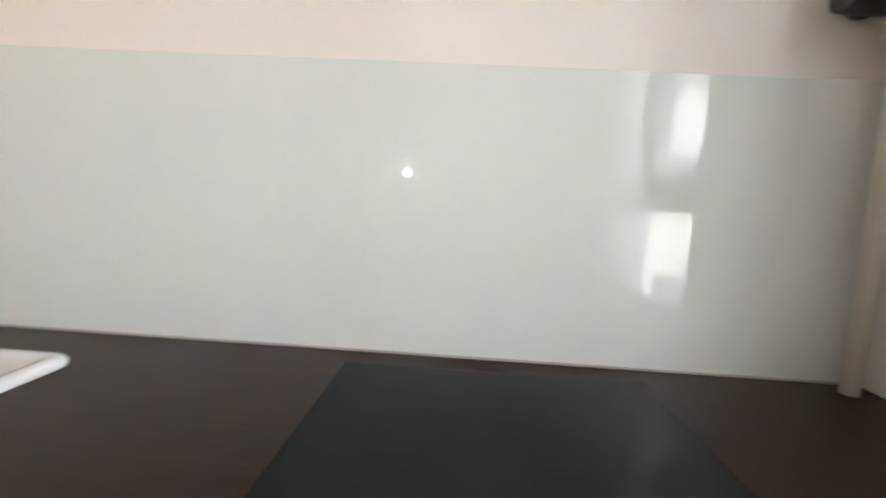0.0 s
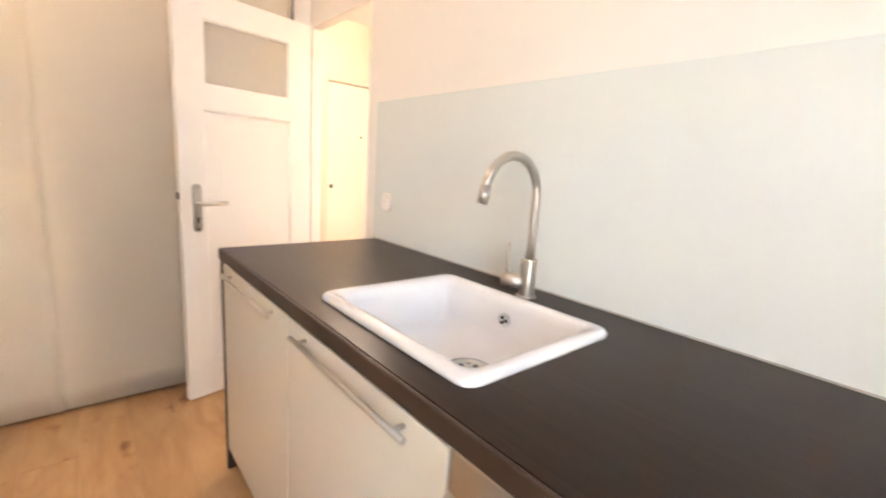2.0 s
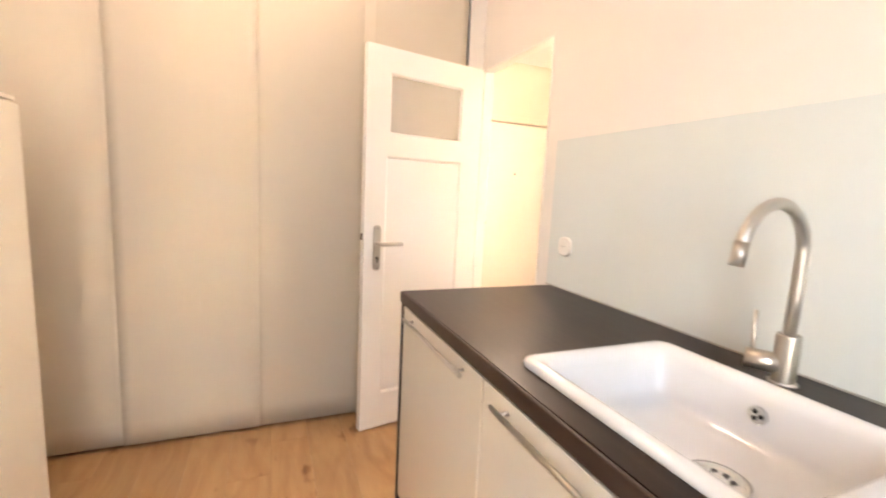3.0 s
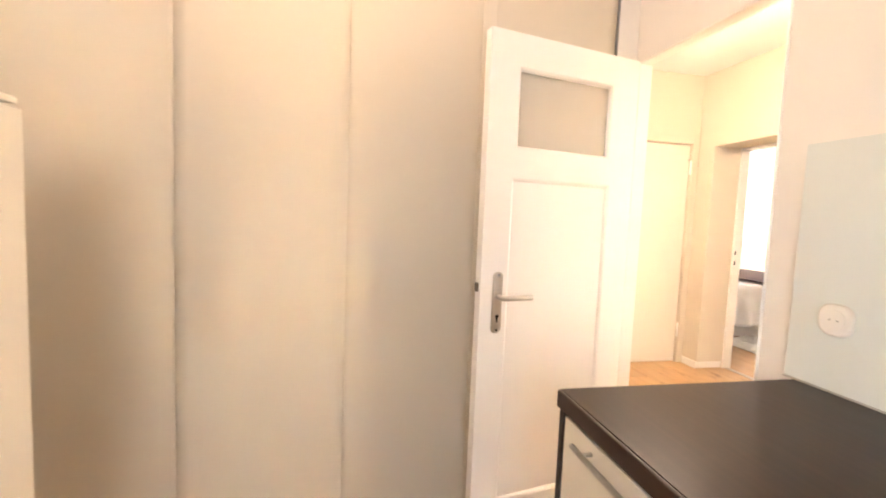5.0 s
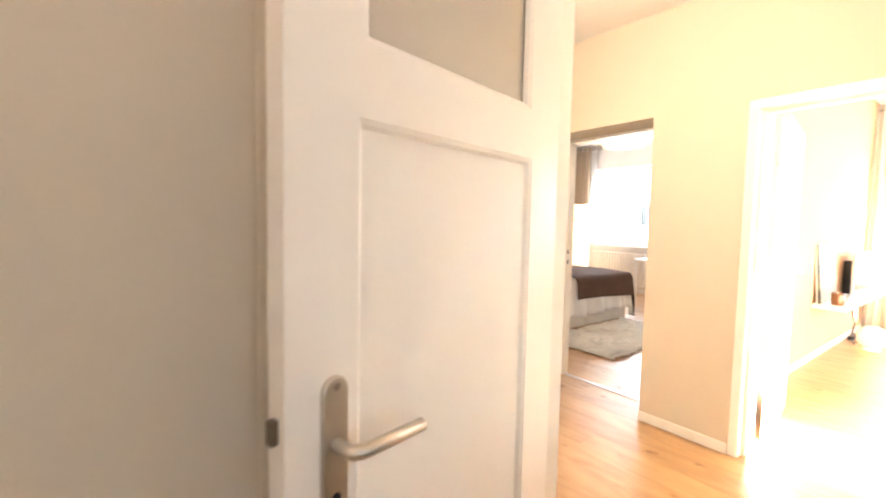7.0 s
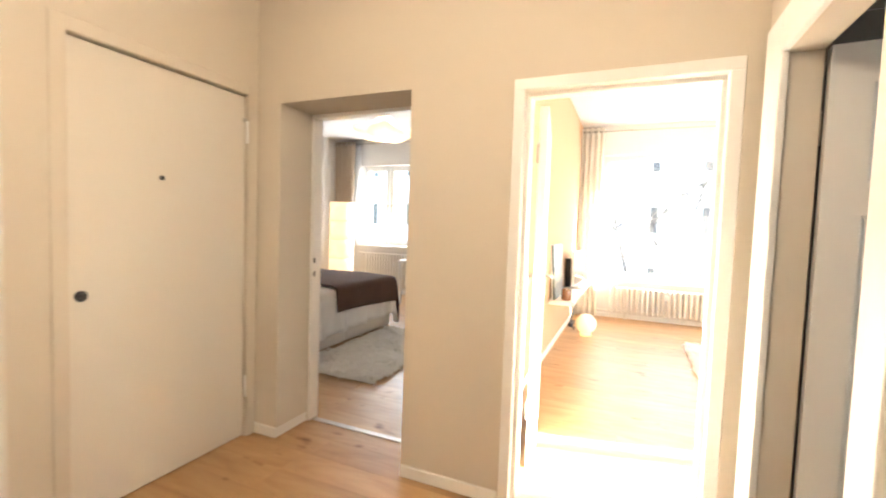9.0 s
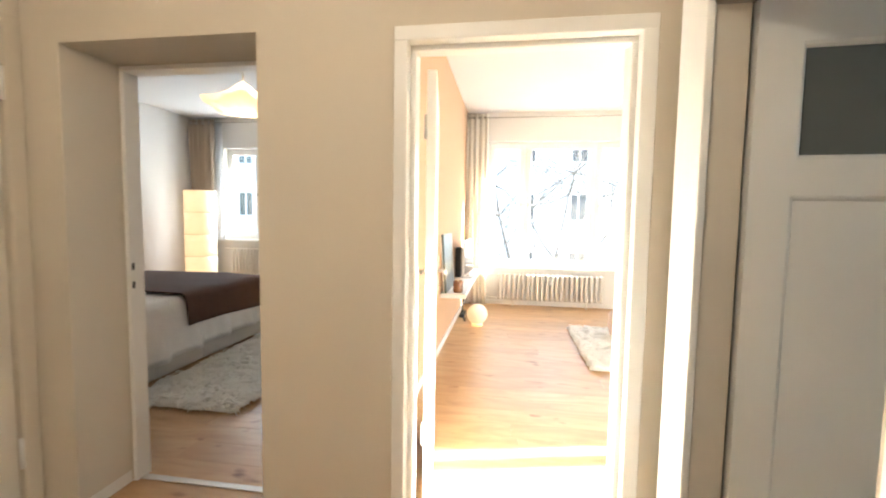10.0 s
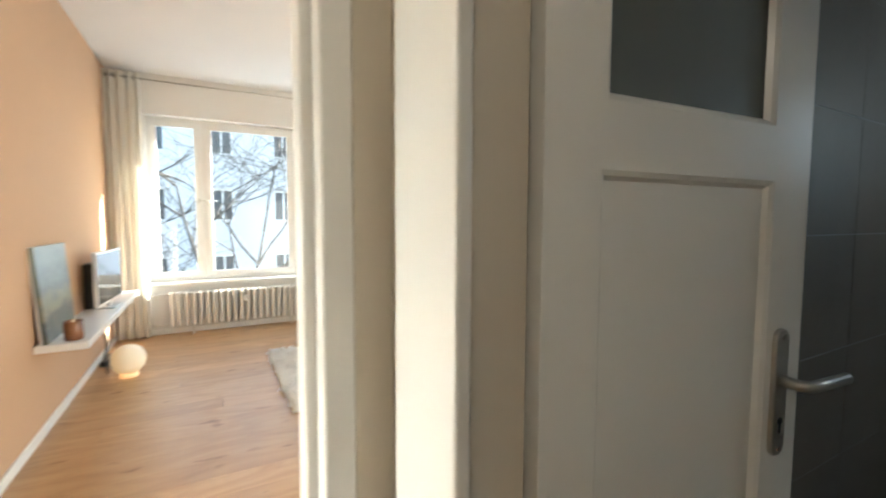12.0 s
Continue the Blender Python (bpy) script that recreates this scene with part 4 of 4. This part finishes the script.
# ---- living room ----
shelf = thing("floating_shelf", (-2.66, 6.74, 0.535), "long white floating wall shelf on the apricot wall", "shelf")
part("board", box(0.001, 0.26, -1.1, 1.1, 0.0, 0.045, bevel=0.002), SHELF, shelf)
pic = thing("painting", (-2.652, 5.92, 0.581), "unframed grey-green abstract painting leaning on the shelf", "painting")
pic.matrix_basis = pose(-2.605, 5.962, 0.581, 0, -4.0, 0)
part("canvas", box(-0.012, 0.012, -0.315, 0.315, 0.0, 0.59, bevel=0.002), PAINTING, pic)
part("stretcher", box(-0.022, -0.0125, -0.315, 0.315, 0.0, 0.59), LINEN, pic, "raw canvas edge")
tv = thing("television", (-2.50, 6.92, 0.581), "small flat silver-rimmed television on the floating shelf", "television", turn=-4)
part("screen_frame", box(-0.016, 0.012, -0.36, 0.36, 0.045, 0.49, bevel=0.004), SILVER, tv)
part("screen", box(0.0125, 0.015, -0.34, 0.34, 0.065, 0.47), SCREEN, tv)
part("stand", box(-0.07, 0.07, -0.13, 0.13, 0.0, 0.012, bevel=0.004), SILVER, tv)
part("neck", box(-0.012, 0.012, -0.04, 0.04, 0.012, 0.05), SILVER, tv)
spk = thing("loudspeaker", (-2.622, 6.93, 0.581), "black loudspeaker behind the television", "loudspeaker")
part("cabinet", box(-0.034, 0.034, -0.09, 0.09, 0.0, 0.38, bevel=0.006), BLACK, spk)
bm = bmesh.new()
rod(bm, (0.034, 0, 0.12), (0.04, 0, 0.12), 0.06, 20)
part("cone", bm, DARKMETAL, spk)
can = thing("candle_jar", (-2.49, 5.74, 0.581), "burning candle in an amber glass jar on the shelf", "candle")
bm = bmesh.new()
lathe(bm, [(0.046, 0.0), (0.05, 0.01), (0.05, 0.115), (0.046, 0.12), (0.044, 0.095), (0.02, 0.094)], n=24)
part("jar", bm, AMBER, can)
bm = bmesh.new()
lathe(bm, [(0.043, 0.0955), (0.043, 0.1), (0.01, 0.1005), (0.006, 0.118), (0.002, 0.128)], n=20)
part("wax", bm, WAX, can, "glowing wax and flame")
for k in range(3):
    bm = bmesh.new()
    y = 7.05 + 0.07 * k
    tube(bm, [(-2.6, y, 0.533), (-2.61, y + 0.05, 0.40 - 0.05 * k), (-2.58, y + 0.12, 0.2), (-2.6, y + 0.1, 0.06), (-2.55, y - 0.1, 0.008), (-2.52, y - 0.2, 0.008)], 0.004, 6)
    tagged(part("power_cable", bm, BLACK), "loose black power cable under the shelf", "cable", "cables under the shelf")
strip = part("power_strip", box(-2.62, -2.56, 7.1, 7.4, 0.001, 0.045, bevel=0.006), BLACK)
tagged(strip, "black power strip on the floor below the shelf", "power strip")

gl = thing("globe_lamp", (-2.355, 6.72, 0), "lit warm paper globe lamp standing on the floor", "floor lamp")
bm = bmesh.new()
lathe(bm, [(0.068, 0.0), (0.072, 0.012), (0.066, 0.035)], n=24)
part("base_ring", bm, BALLBASE, gl, "amber glowing foot")
bm = bmesh.new()
prof = [(max(0.02, 0.125 * math.sin(math.pi * k / 18)), 0.148 - 0.125 * math.cos(math.pi * k / 18)) for k in range(1, 18)]
lathe(bm, prof, n=72, wave=0.018, waves=24)
part("globe", bm, BALL, gl, "pleated glowing globe")


def shag_rug(at, lx, ly, count, seed, label):
    """A deep-pile rug: a backing and many bent tufts."""
    rnd = random.Random(seed)
    r = thing("shag_rug", at, label, "rug")
    bm = bmesh.new()
    nx, ny = round(lx / 0.012), round(ly / 0.012)

    def fleece(x, y):
        """Height of the matted locks at one place."""
        warp = 0.05 * noise.noise(Vector((x * 5, y * 5, seed)))
        lock = noise.noise(Vector((x * 9 + warp * 30, y * 26 + warp * 40, seed + 4.0)))
        return 0.036 + 0.042 * lock + 0.010 * noise.noise(Vector((x * 40, y * 70, seed))) + 0.012 * noise.noise(Vector((x * 3, y * 3, seed)))

    g = []
    for i in range(nx + 1):
        row = []
        for j in range(ny + 1):
            x, y = lx * (i / nx - 0.5), ly * (j / ny - 0.5)
            rim = min(i, j, nx - i, ny - j)
            x += (0.018 * noise.noise(Vector((seed, y * 14, 1))) if i in (0, 1, nx - 1, nx) else 0)
            y += (0.018 * noise.noise(Vector((x * 14, seed, 2))) if j in (0, 1, ny - 1, ny) else 0)
            row.append(bm.verts.new((x, y, max(0.004, fleece(x, y) * (0.25, 0.75, 1.0)[min(rim, 2)]))))
        g.append(row)
    for i in range(nx):
        for j in range(ny):
            bm.faces.new((g[i][j], g[i + 1][j], g[i + 1][j + 1], g[i][j + 1])).smooth = True
    part("fleece", bm, SHAG, r)
    part("backing", box(-lx / 2 + 0.02, lx / 2 - 0.02, -ly / 2 + 0.02, ly / 2 - 0.02, 0.0, 0.003), SHAG, r)
    verts, faces = [], []
    for _ in range(count):
        x, y = (rnd.random() - 0.5) * (lx - 0.01), (rnd.random() - 0.5) * (ly - 0.01)
        a = noise.noise(Vector((x * 5, y * 5, seed * 3.0))) * 4.0 + rnd.uniform(-0.4, 0.4)
        ln, w = rnd.uniform(0.04, 0.075), rnd.uniform(0.006, 0.012)
        h = fleece(x, y)
        dx, dy = math.cos(a), math.sin(a)
        b = len(verts)
        for k, zz, ww in ((0.0, h - 0.006, 0.7), (0.35, h + 0.006, 1.0), (0.75, h + 0.004, 0.8), (1.05, max(0.002, h - 0.01), 0.2)):
            verts += [(x + dx * ln * k - dy * w * ww, y + dy * ln * k + dx * w * ww, zz), (x + dx * ln * k + dy * w * ww, y + dy * ln * k - dx * w * ww, zz)]
        faces += [(b, b + 1, b + 3, b + 2), (b + 2, b + 3, b + 5, b + 4), (b + 4, b + 5, b + 7, b + 6)]
    me = bpy.data.meshes.new("shag_tufting")
    me.from_pydata(verts, [], faces)
    me.materials.append(SHAG)
    pile = new("shag_tufting", me)
    pile.parent = r
    tagged(pile, "tufted cream pile", kind="stuff")
    return r


shag_rug((-0.5, 6.05, 0.0), 1.5, 1.5, 7000, 2, "cream shaggy wool rug on the living room floor")
shag_rug((-4.22, 4.80, 0.0), 0.86, 1.66, 9000, 7, "cream shaggy wool rug beside the bed")

pf = thing("pouf", (-0.56, 6.3, 0.045), "round blush cloth pouf on the shaggy rug", "pouf")
bm = bmesh.new()
lathe(bm, [(0.24, 0.0), (0.3, 0.04), (0.325, 0.14), (0.315, 0.25), (0.27, 0.31), (0.15, 0.33), (0.02, 0.333)], n=48, wave=0.012, waves=12)
part("cushion", bm, POUF, pf)
bm = bmesh.new()
tube(bm, [(0.318 * math.cos(2 * math.pi * k / 40), 0.318 * math.sin(2 * math.pi * k / 40), 0.245) for k in range(41)], 0.006, 8)
part("piping", bm, POUF, pf)

# ---- bedroom ----
BX, BY0, BY1 = -4.72, 3.95, 5.86
bed = thing("bed", (-5.72, (BY0 + BY1) / 2, 0), "low bed on white base boxes", "bed")
hy = (BY1 - BY0) / 2
for k, (a, b) in enumerate(((-hy + 0.01, 0.004), (0.008, hy - 0.01))):
    part("base_box", box(-0.98, 0.985, a, b, 0.02, 0.26, bevel=0.004), BEDBOX, bed)
part("mattress", box(-1.0, 0.97, -hy + 0.03, hy - 0.03, 0.262, 0.60, bevel=0.05, seg=3), LINEN, bed)
part("headboard", box(-1.06, -1.005, -hy, hy, 0.02, 0.95, bevel=0.01), BEDBOX, bed)
for sx in (-0.9, 0.9):
    for sy in (-0.9, 0.9):
        part("foot", box(sx - 0.03, sx + 0.03, sy - 0.03, sy + 0.03, 0.0, 0.02), BEDBOX, bed)


def drape(name, y0, y1, xb, edge, zt, zb, amp, freq, thick, mat, label, category, seed, sag=0.0, far=99.0, floor_gap=0.05):
    """A cloth over the foot of the bed: flat on top, then hanging in soft folds over the edge; it also hangs over the far side."""
    t = thing(name, (edge, (y0 + y1) / 2, zt), label, category)
    bm = bmesh.new()
    prof = [(xb - edge, 0.0), ((xb - edge) * 0.66, 0.0), ((xb - edge) * 0.33, 0.0), (-0.15, 0.0), (-0.06, -0.003), (-0.02, -0.018), (0.004, -0.05)]
    steps = 9
    prof += [(0.008 + 0.018 * k / steps, -0.05 - (zt - zb - 0.05) * k / steps) for k in range(1, steps + 1)]
    ny = 90
    g = []
    for j in range(ny + 1):
        y = (j / ny - 0.5) * (y1 - y0)
        row = []
        for x, z in prof:
            hang = max(0.0, -z - 0.05) / max(0.05, zt - zb)
            wob = amp * hang * (math.sin(freq * y + 2.2 * math.sin(1.7 * y + seed)) + 0.4 * math.sin(freq * 2.3 * y + seed))
            hem = sag * hang * math.sin(2.1 * y + seed)
            lift = 0.012 * noise.noise(Vector((x * 3, y * 3, seed))) if z > -0.01 else 0
            zz = z + hem + lift
            yy = y
            if y > far:
                over = y - far
                yy = far + 0.05 * math.tanh(over * 12) + 0.02 * math.sin(9 * x)
                zz -= over * min(1.0, over * 8)
                zz = max(zz, floor_gap - zt)
            row.append(bm.verts.new((x + wob + amp * hang, yy, zz)))
        g.append(row)
    for a, b in zip(g, g[1:]):
        for k in range(len(prof) - 1):
            bm.faces.new((a[k], a[k + 1], b[k + 1], b[k])).smooth = True
    cl = part("cloth", bm, mat, t)
    md = cl.modifiers.new("thickness", "SOLIDIFY")
    md.thickness, md.offset = thick, 1
    return t


drape("bedspread", BY0 + 0.01, BY1 + 0.45, -6.6, BX - 0.012, 0.628, 0.165, 0.036, 14.0, 0.006, LINEN, "white linen bedspread hanging in folds over the bed's foot", "bedspread", 1.0, 0.02, far=BY1 - (BY0 + BY1 + 0.46) / 2)
drape("throw_blanket", 4.66, BY1 + 0.5, -6.2, BX + 0.03, 0.668, 0.36, 0.012, 6.0, 0.014, THROW, "dark brown woollen throw laid over the bedspread", "blanket", 3.0, 0.035, far=BY1 + 0.03 - (4.66 + BY1 + 0.5) / 2)

pl = thing("paper_floor_lamp", (-6.72, 7.45, 0), "tall lit square paper column lamp in the bedroom corner", "floor lamp")
H, N = 1.70, 5
part("base", box(-0.16, 0.16, -0.16, 0.16, 0.0, 0.015), RIB, pl)
for k in range(N):
    z0, z1 = 0.016 + (H - 0.016) * k / N, 0.016 + (H - 0.016) * (k + 1) / N
    bm = bmesh.new()
    loft(bm, [[(x * s, y * s, z) for x, y in ((0.16, 0.16), (-0.16, 0.16), (-0.16, -0.16), (0.16, -0.16))] for z, s in ((z0 + 0.004, 1.0), ((z0 * 2 + z1) / 3, 0.985), ((z0 + z1 * 2) / 3, 0.985), (z1 - 0.002, 1.0))], close=False)
    sec = part("paper_section", bm, PAPERLAMP, pl, "glowing rice paper section")
    md = sec.modifiers.new("thickness", "SOLIDIFY")
    md.thickness = 0.002
    bm = bmesh.new()
    for x0, x1, y0, y1 in ((-0.162, 0.162, -0.162, -0.158), (-0.162, 0.162, 0.158, 0.162), (-0.162, -0.158, -0.158, 0.158), (0.158, 0.162, -0.158, 0.158)):
        bx(bm, x0, x1, y0, y1, z1 - 0.002, z1 + 0.003)
    part("rib", bm, RIB, pl)

pd = thing("pendant_lamp", (-4.45, 5.15, FRONT_H), "lit cloth pendant lamp with a wavy star-shaped shade", "pendant lamp")
bm = bmesh.new()
lathe(bm, [(0.06, 0.0), (0.06, -0.05), (0.02, -0.07)], n=24)
part("canopy", bm, GLOSSWHITE, pd)
bm = bmesh.new()
rod(bm, (0, 0, -0.06), (0, 0, -0.47), 0.008, 10)
part("stem", bm, GLOSSWHITE, pd)
bm = bmesh.new()
n = 64
loops = []
for s, drop in ((0.04, -0.40), (0.16, -0.425), (0.42, -0.50), (0.72, -0.565), (1.0, -0.60), (0.97, -0.625), (0.7, -0.665), (0.35, -0.70), (0.05, -0.71)):
    lp = []
    for i in range(n):
        a = 2 * math.pi * i / n
        sq = 1.0 / (abs(math.cos(a)) ** 1.35 + abs(math.sin(a)) ** 1.35) ** (1 / 1.35)
        r = 0.36 * s * (sq * s + 0.78 * (1 - s))
        lp.append((r * math.cos(a + 0.45), r * math.sin(a + 0.45), drop + 0.035 * s * s * math.cos(4 * a) + 0.012 * s * math.sin(12 * a)))
    loops.append(lp)
loft(bm, loops, close=True)
part("shade", bm, PENDANT, pd, "glowing cream cloth")

tb = thing("side_table", (-5.12, 7.55, 0), "small white table by the bedroom radiator", "table")
part("table_top", box(-0.3, 0.3, -0.3, 0.3, 0.70, 0.74, bevel=0.003), SHELF, tb)
for sx in (-0.27, 0.27):
    for sy in (-0.27, 0.27):
        part("leg", box(sx - 0.022, sx + 0.022, sy - 0.022, sy + 0.022, 0.0, 0.699), SHELF, tb)


# ---- outside ----
structure("ground", box(-400, 400, -400, 400, -6.6, -6.5), GROUND, "grey street ground far below the windows", "ground")
structure("building_body", box(-7.9, EAST + 0.29, -1.8, FACADE_Y + 0.3, -6.5, -0.16), FACADE, "plain lower storeys of this house", "building")
# Unseen mass, added to keep direct sun off the kitchen window.
wing = thing("sun_blocking_wing", (8.3, 2.15, -6.5), "plain unseen wing added to keep the sun off the kitchen window", "building")
part("wall", box(-6.0, 6.0, -0.4, 0.4, 0.0, 16.0), FACADE, wing)
part("roof", box(-6.1, 6.1, -0.5, 0.5, 16.0, 16.4), ROOF, wing)


def far_house(x0, x1, y, base, storeys, bays, label, turn=0.0, at=None):
    h = thing("apartment_house", at or ((x0 + x1) / 2, y, base), label, "building", "houses across the street" if at is None else "houses round the courtyard", turn)
    w = (x1 - x0) / 2
    top = storeys * 3.1 + 0.8
    bm = bmesh.new()
    pitch = 2 * w / bays
    ww, wh = pitch * 0.34, 1.5
    xs = [-w + pitch * (k + 0.5) for k in range(bays)]
    cuts = sorted([-w, w] + [x - ww / 2 for x in xs] + [x + ww / 2 for x in xs])
    for i, (u, v) in enumerate(zip(cuts, cuts[1:])):
        if i % 2 == 0:
            bx(bm, u, v, 0.0, 0.4, 0, top)
        else:
            low = 0.0
            for s in range(storeys):
                z = 0.8 + s * 3.1 + 0.75
                bx(bm, u, v, 0.0, 0.4, low, z)
                low = z + wh
            bx(bm, u, v, 0.0, 0.4, low, top)
    part("wall", bm, FACADE, h)
    part("roof", box(-w - 0.3, w + 0.3, -0.5, 8.0, top, top + 0.5, bevel=0.1), ROOF, h)
    bm = bmesh.new()
    bx(bm, -ww / 2, ww / 2, 0.2, 0.24, 0, wh)
    gm = mesh_of(bm, "far_window", FACADE_GLASS)
    bm = bmesh.new()
    for a, b, c, d in ((-ww / 2, ww / 2, 0, 0.08), (-ww / 2, ww / 2, wh - 0.08, wh), (-ww / 2, -ww / 2 + 0.07, 0.08, wh - 0.08), (ww / 2 - 0.07, ww / 2, 0.08, wh - 0.08), (-0.04, 0.04, 0.08, wh - 0.08)):
        bx(bm, a, b, 0.14, 0.2, c, d)
    fm = mesh_of(bm, "far_window_frame", GLOSSWHITE)
    bm = bmesh.new()
    bx(bm, -ww / 2 - 0.08, ww / 2 + 0.08, -0.07, 0.14, -0.08, 0.0)
    smesh = mesh_of(bm, "far_window_sill", FACADE)
    for s in range(storeys):
        for x in xs:
            win = new("window", gm)
            win.parent, win.location = h, (x, 0, 0.8 + s * 3.1 + 0.75)
            for nm, me in (("frame", fm), ("sill", smesh)):
                o = new(nm, me)
                o.parent = win
    return h


far_house(-16, 3, 25.0, -6.5, 5, 7, "pale rendered apartment house across the street with casement windows")
far_house(3.2, 20, 25.4, -6.5, 5, 6, "pale grey rendered apartment house across the street")
far_house(-34, -16.2, 25.2, -6.5, 5, 6, "pale apartment house further along the street")


# Added sunlit facade that brightens the kitchen window mirrored in the splashback.
far_house(-7, 7, 0, 0, 5, 5, "pale rendered house added south of the courtyard to brighten the kitchen window's reflection", 180, (9.0, -9.5, -6.5))
# Unseen block, added to dim the skylight that enters the kitchen.
far_house(-2.8, 2.8, 0, 0, 5, 2, "pale unseen house added to block part of the kitchen window's sky", -90, (13.0, -1.6, -6.5))


def bare_tree(at, height, seed, label):
    rnd = random.Random(seed)
    t = thing("bare_tree", at, label, "tree")
    trunk, crown = bmesh.new(), bmesh.new()

    def limb(bm, p, d, ln, r, depth):
        pts, q, dd = [p], p, d
        for _ in range(4):
            dd = (dd + Vector((rnd.uniform(-0.2, 0.2), rnd.uniform(-0.2, 0.2), rnd.uniform(-0.08, 0.16)))).normalized()
            q = q + dd * ln / 4
            pts.append(q)
        for i in range(4):
            rod(bm, pts[i], pts[i + 1], r * (1 - 0.14 * i), 6, r * (1 - 0.14 * (i + 1)))
        if depth == 0:
            return
        for k in range(rnd.randint(3, 4)):
            s = pts[rnd.randint(2, 4)]
            out = Vector((rnd.uniform(-1, 1), rnd.uniform(-1, 1), rnd.uniform(-0.15, 0.4))).normalized()
            limb(crown, s, (dd * 0.6 + out * 0.9).normalized(), ln * rnd.uniform(0.6, 0.8), r * 0.55, depth - 1)

    limb(trunk, Vector((0, 0, 0)), Vector((0.05, 0, 1)), height * 0.42, 0.12, 5)
    part("trunk", trunk, BARK, t)
    part("crown", crown, BARK, t, "bare winter twigs")


bare_tree((-1.6, 15.0, -6.5), 12.5, 11, "bare winter street tree with spreading branches")
bare_tree((-4.6, 17.0, -6.5), 12.0, 4, "bare winter street tree further along the pavement")

# ---- pieces: tiles and planks ----


def tiles_on(parent, x, y0, y1, z0, z1, w, h):
    cache = {}
    y = y0
    while y < y1 - 0.01:
        z = z0
        e = min(w, y1 - y)
        while z < z1 - 0.01:
            g = min(h, z1 - z)
            key = (round(e, 3), round(g, 3))
            if key not in cache:
                bm = bmesh.new()
                bx(bm, -0.002, 0.0, 0.0015, key[0] - 0.0015, 0.0015, key[1] - 0.0015, bevel=0.0006)
                cache[key] = mesh_of(bm, "tile", TILE)
            o = new("tile", cache[key])
            o.parent, o.location = parent, (x, y, z)
            z += h
        y += w


bw = structure("wall_tiled", box(EAST - 0.02, EAST - 0.001, 2.16, HN - 0.001, 0, 2.49), GROUT, "dark tiled bathroom wall", "wall")
tiles_on(bw, EAST - 0.02, 2.16, HN - 0.03, 0.0, 2.48, 0.6, 0.3)
bn = structure("wall_tiled_north", box(-1.34, EAST - 0.03, HN - 0.02, HN - 0.001, 0, 2.49), GROUT, "dark tiled bathroom wall behind the open door", "wall")
cache_x = {}
TILE_X, TILE_Z = (-1.34, -0.88, -0.28, 0.32, 0.92, EAST - 0.03), (0.0, 0.064, 0.474, 0.884, 1.294, 1.704, 2.114, 2.48)
for x0, x1 in zip(TILE_X, TILE_X[1:]):
    for z0, z1 in zip(TILE_Z, TILE_Z[1:]):
        wv, hv = round(x1 - x0, 3), round(z1 - z0, 3)
        if (wv, hv) not in cache_x:
            cache_x[(wv, hv)] = mesh_of(box(0.0015, wv - 0.0015, -0.002, 0.0, 0.0015, hv - 0.0015, bevel=0.0006), "tile", TILE)
        o = new("tile", cache_x[(wv, hv)])
        o.parent, o.location = bn, (x0, HN - 0.02, z0)

plank_cache = {}


def plank_floor(name, x0, x1, y0, y1, seed, label, width=0.185, length=1.9, z=0.0):
    rnd = random.Random(seed)
    f = structure(name, box(x0, x1, y0, y1, z - 0.1, z - 0.012), SUB, label, "floor")
    y = y0
    while y < y1 - 0.004:
        w = round(min(width, y1 - y), 3)
        x = x0 - rnd.uniform(0, length)
        while x < x1 - 0.003:
            a, b = max(x, x0), min(x + length, x1)
            ln = round(b - a, 2) if b - a > 0.02 else 0.0
            if ln:
                key = (ln, w)
                if key not in plank_cache:
                    plank_cache[key] = mesh_of(box(-ln / 2 + 0.0003, ln / 2 - 0.0003, -w / 2 + 0.0003, w / 2 - 0.0003, -0.012, 0.0, bevel=0.0005), "plank", OAK)
                o = new("plank", plank_cache[key])
                o.parent, o.location = f, ((a + b) / 2, y + w / 2, z)
            x += length
        y += width


plank_floor("floor_kitchen", -2.48, EAST, -1.42, 1.05, 1, "warm oak plank kitchen floor", z=KZ)
plank_floor("floor_hall", -4.3, -1.36, 1.052, 3.26, 2, "warm oak plank hall floor")
plank_floor("floor_living", -2.66, EAST, 3.26, FACADE_Y, 3, "oak plank living room floor")
plank_floor("floor_bedroom", -7.38, -2.78, 3.26, FACADE_Y, 4, "oak plank bedroom floor")
structure("floor_bath", box(-1.36, EAST, 1.12, HN, -0.15, -0.002), TILE, "dark tiled bathroom floor", "floor")
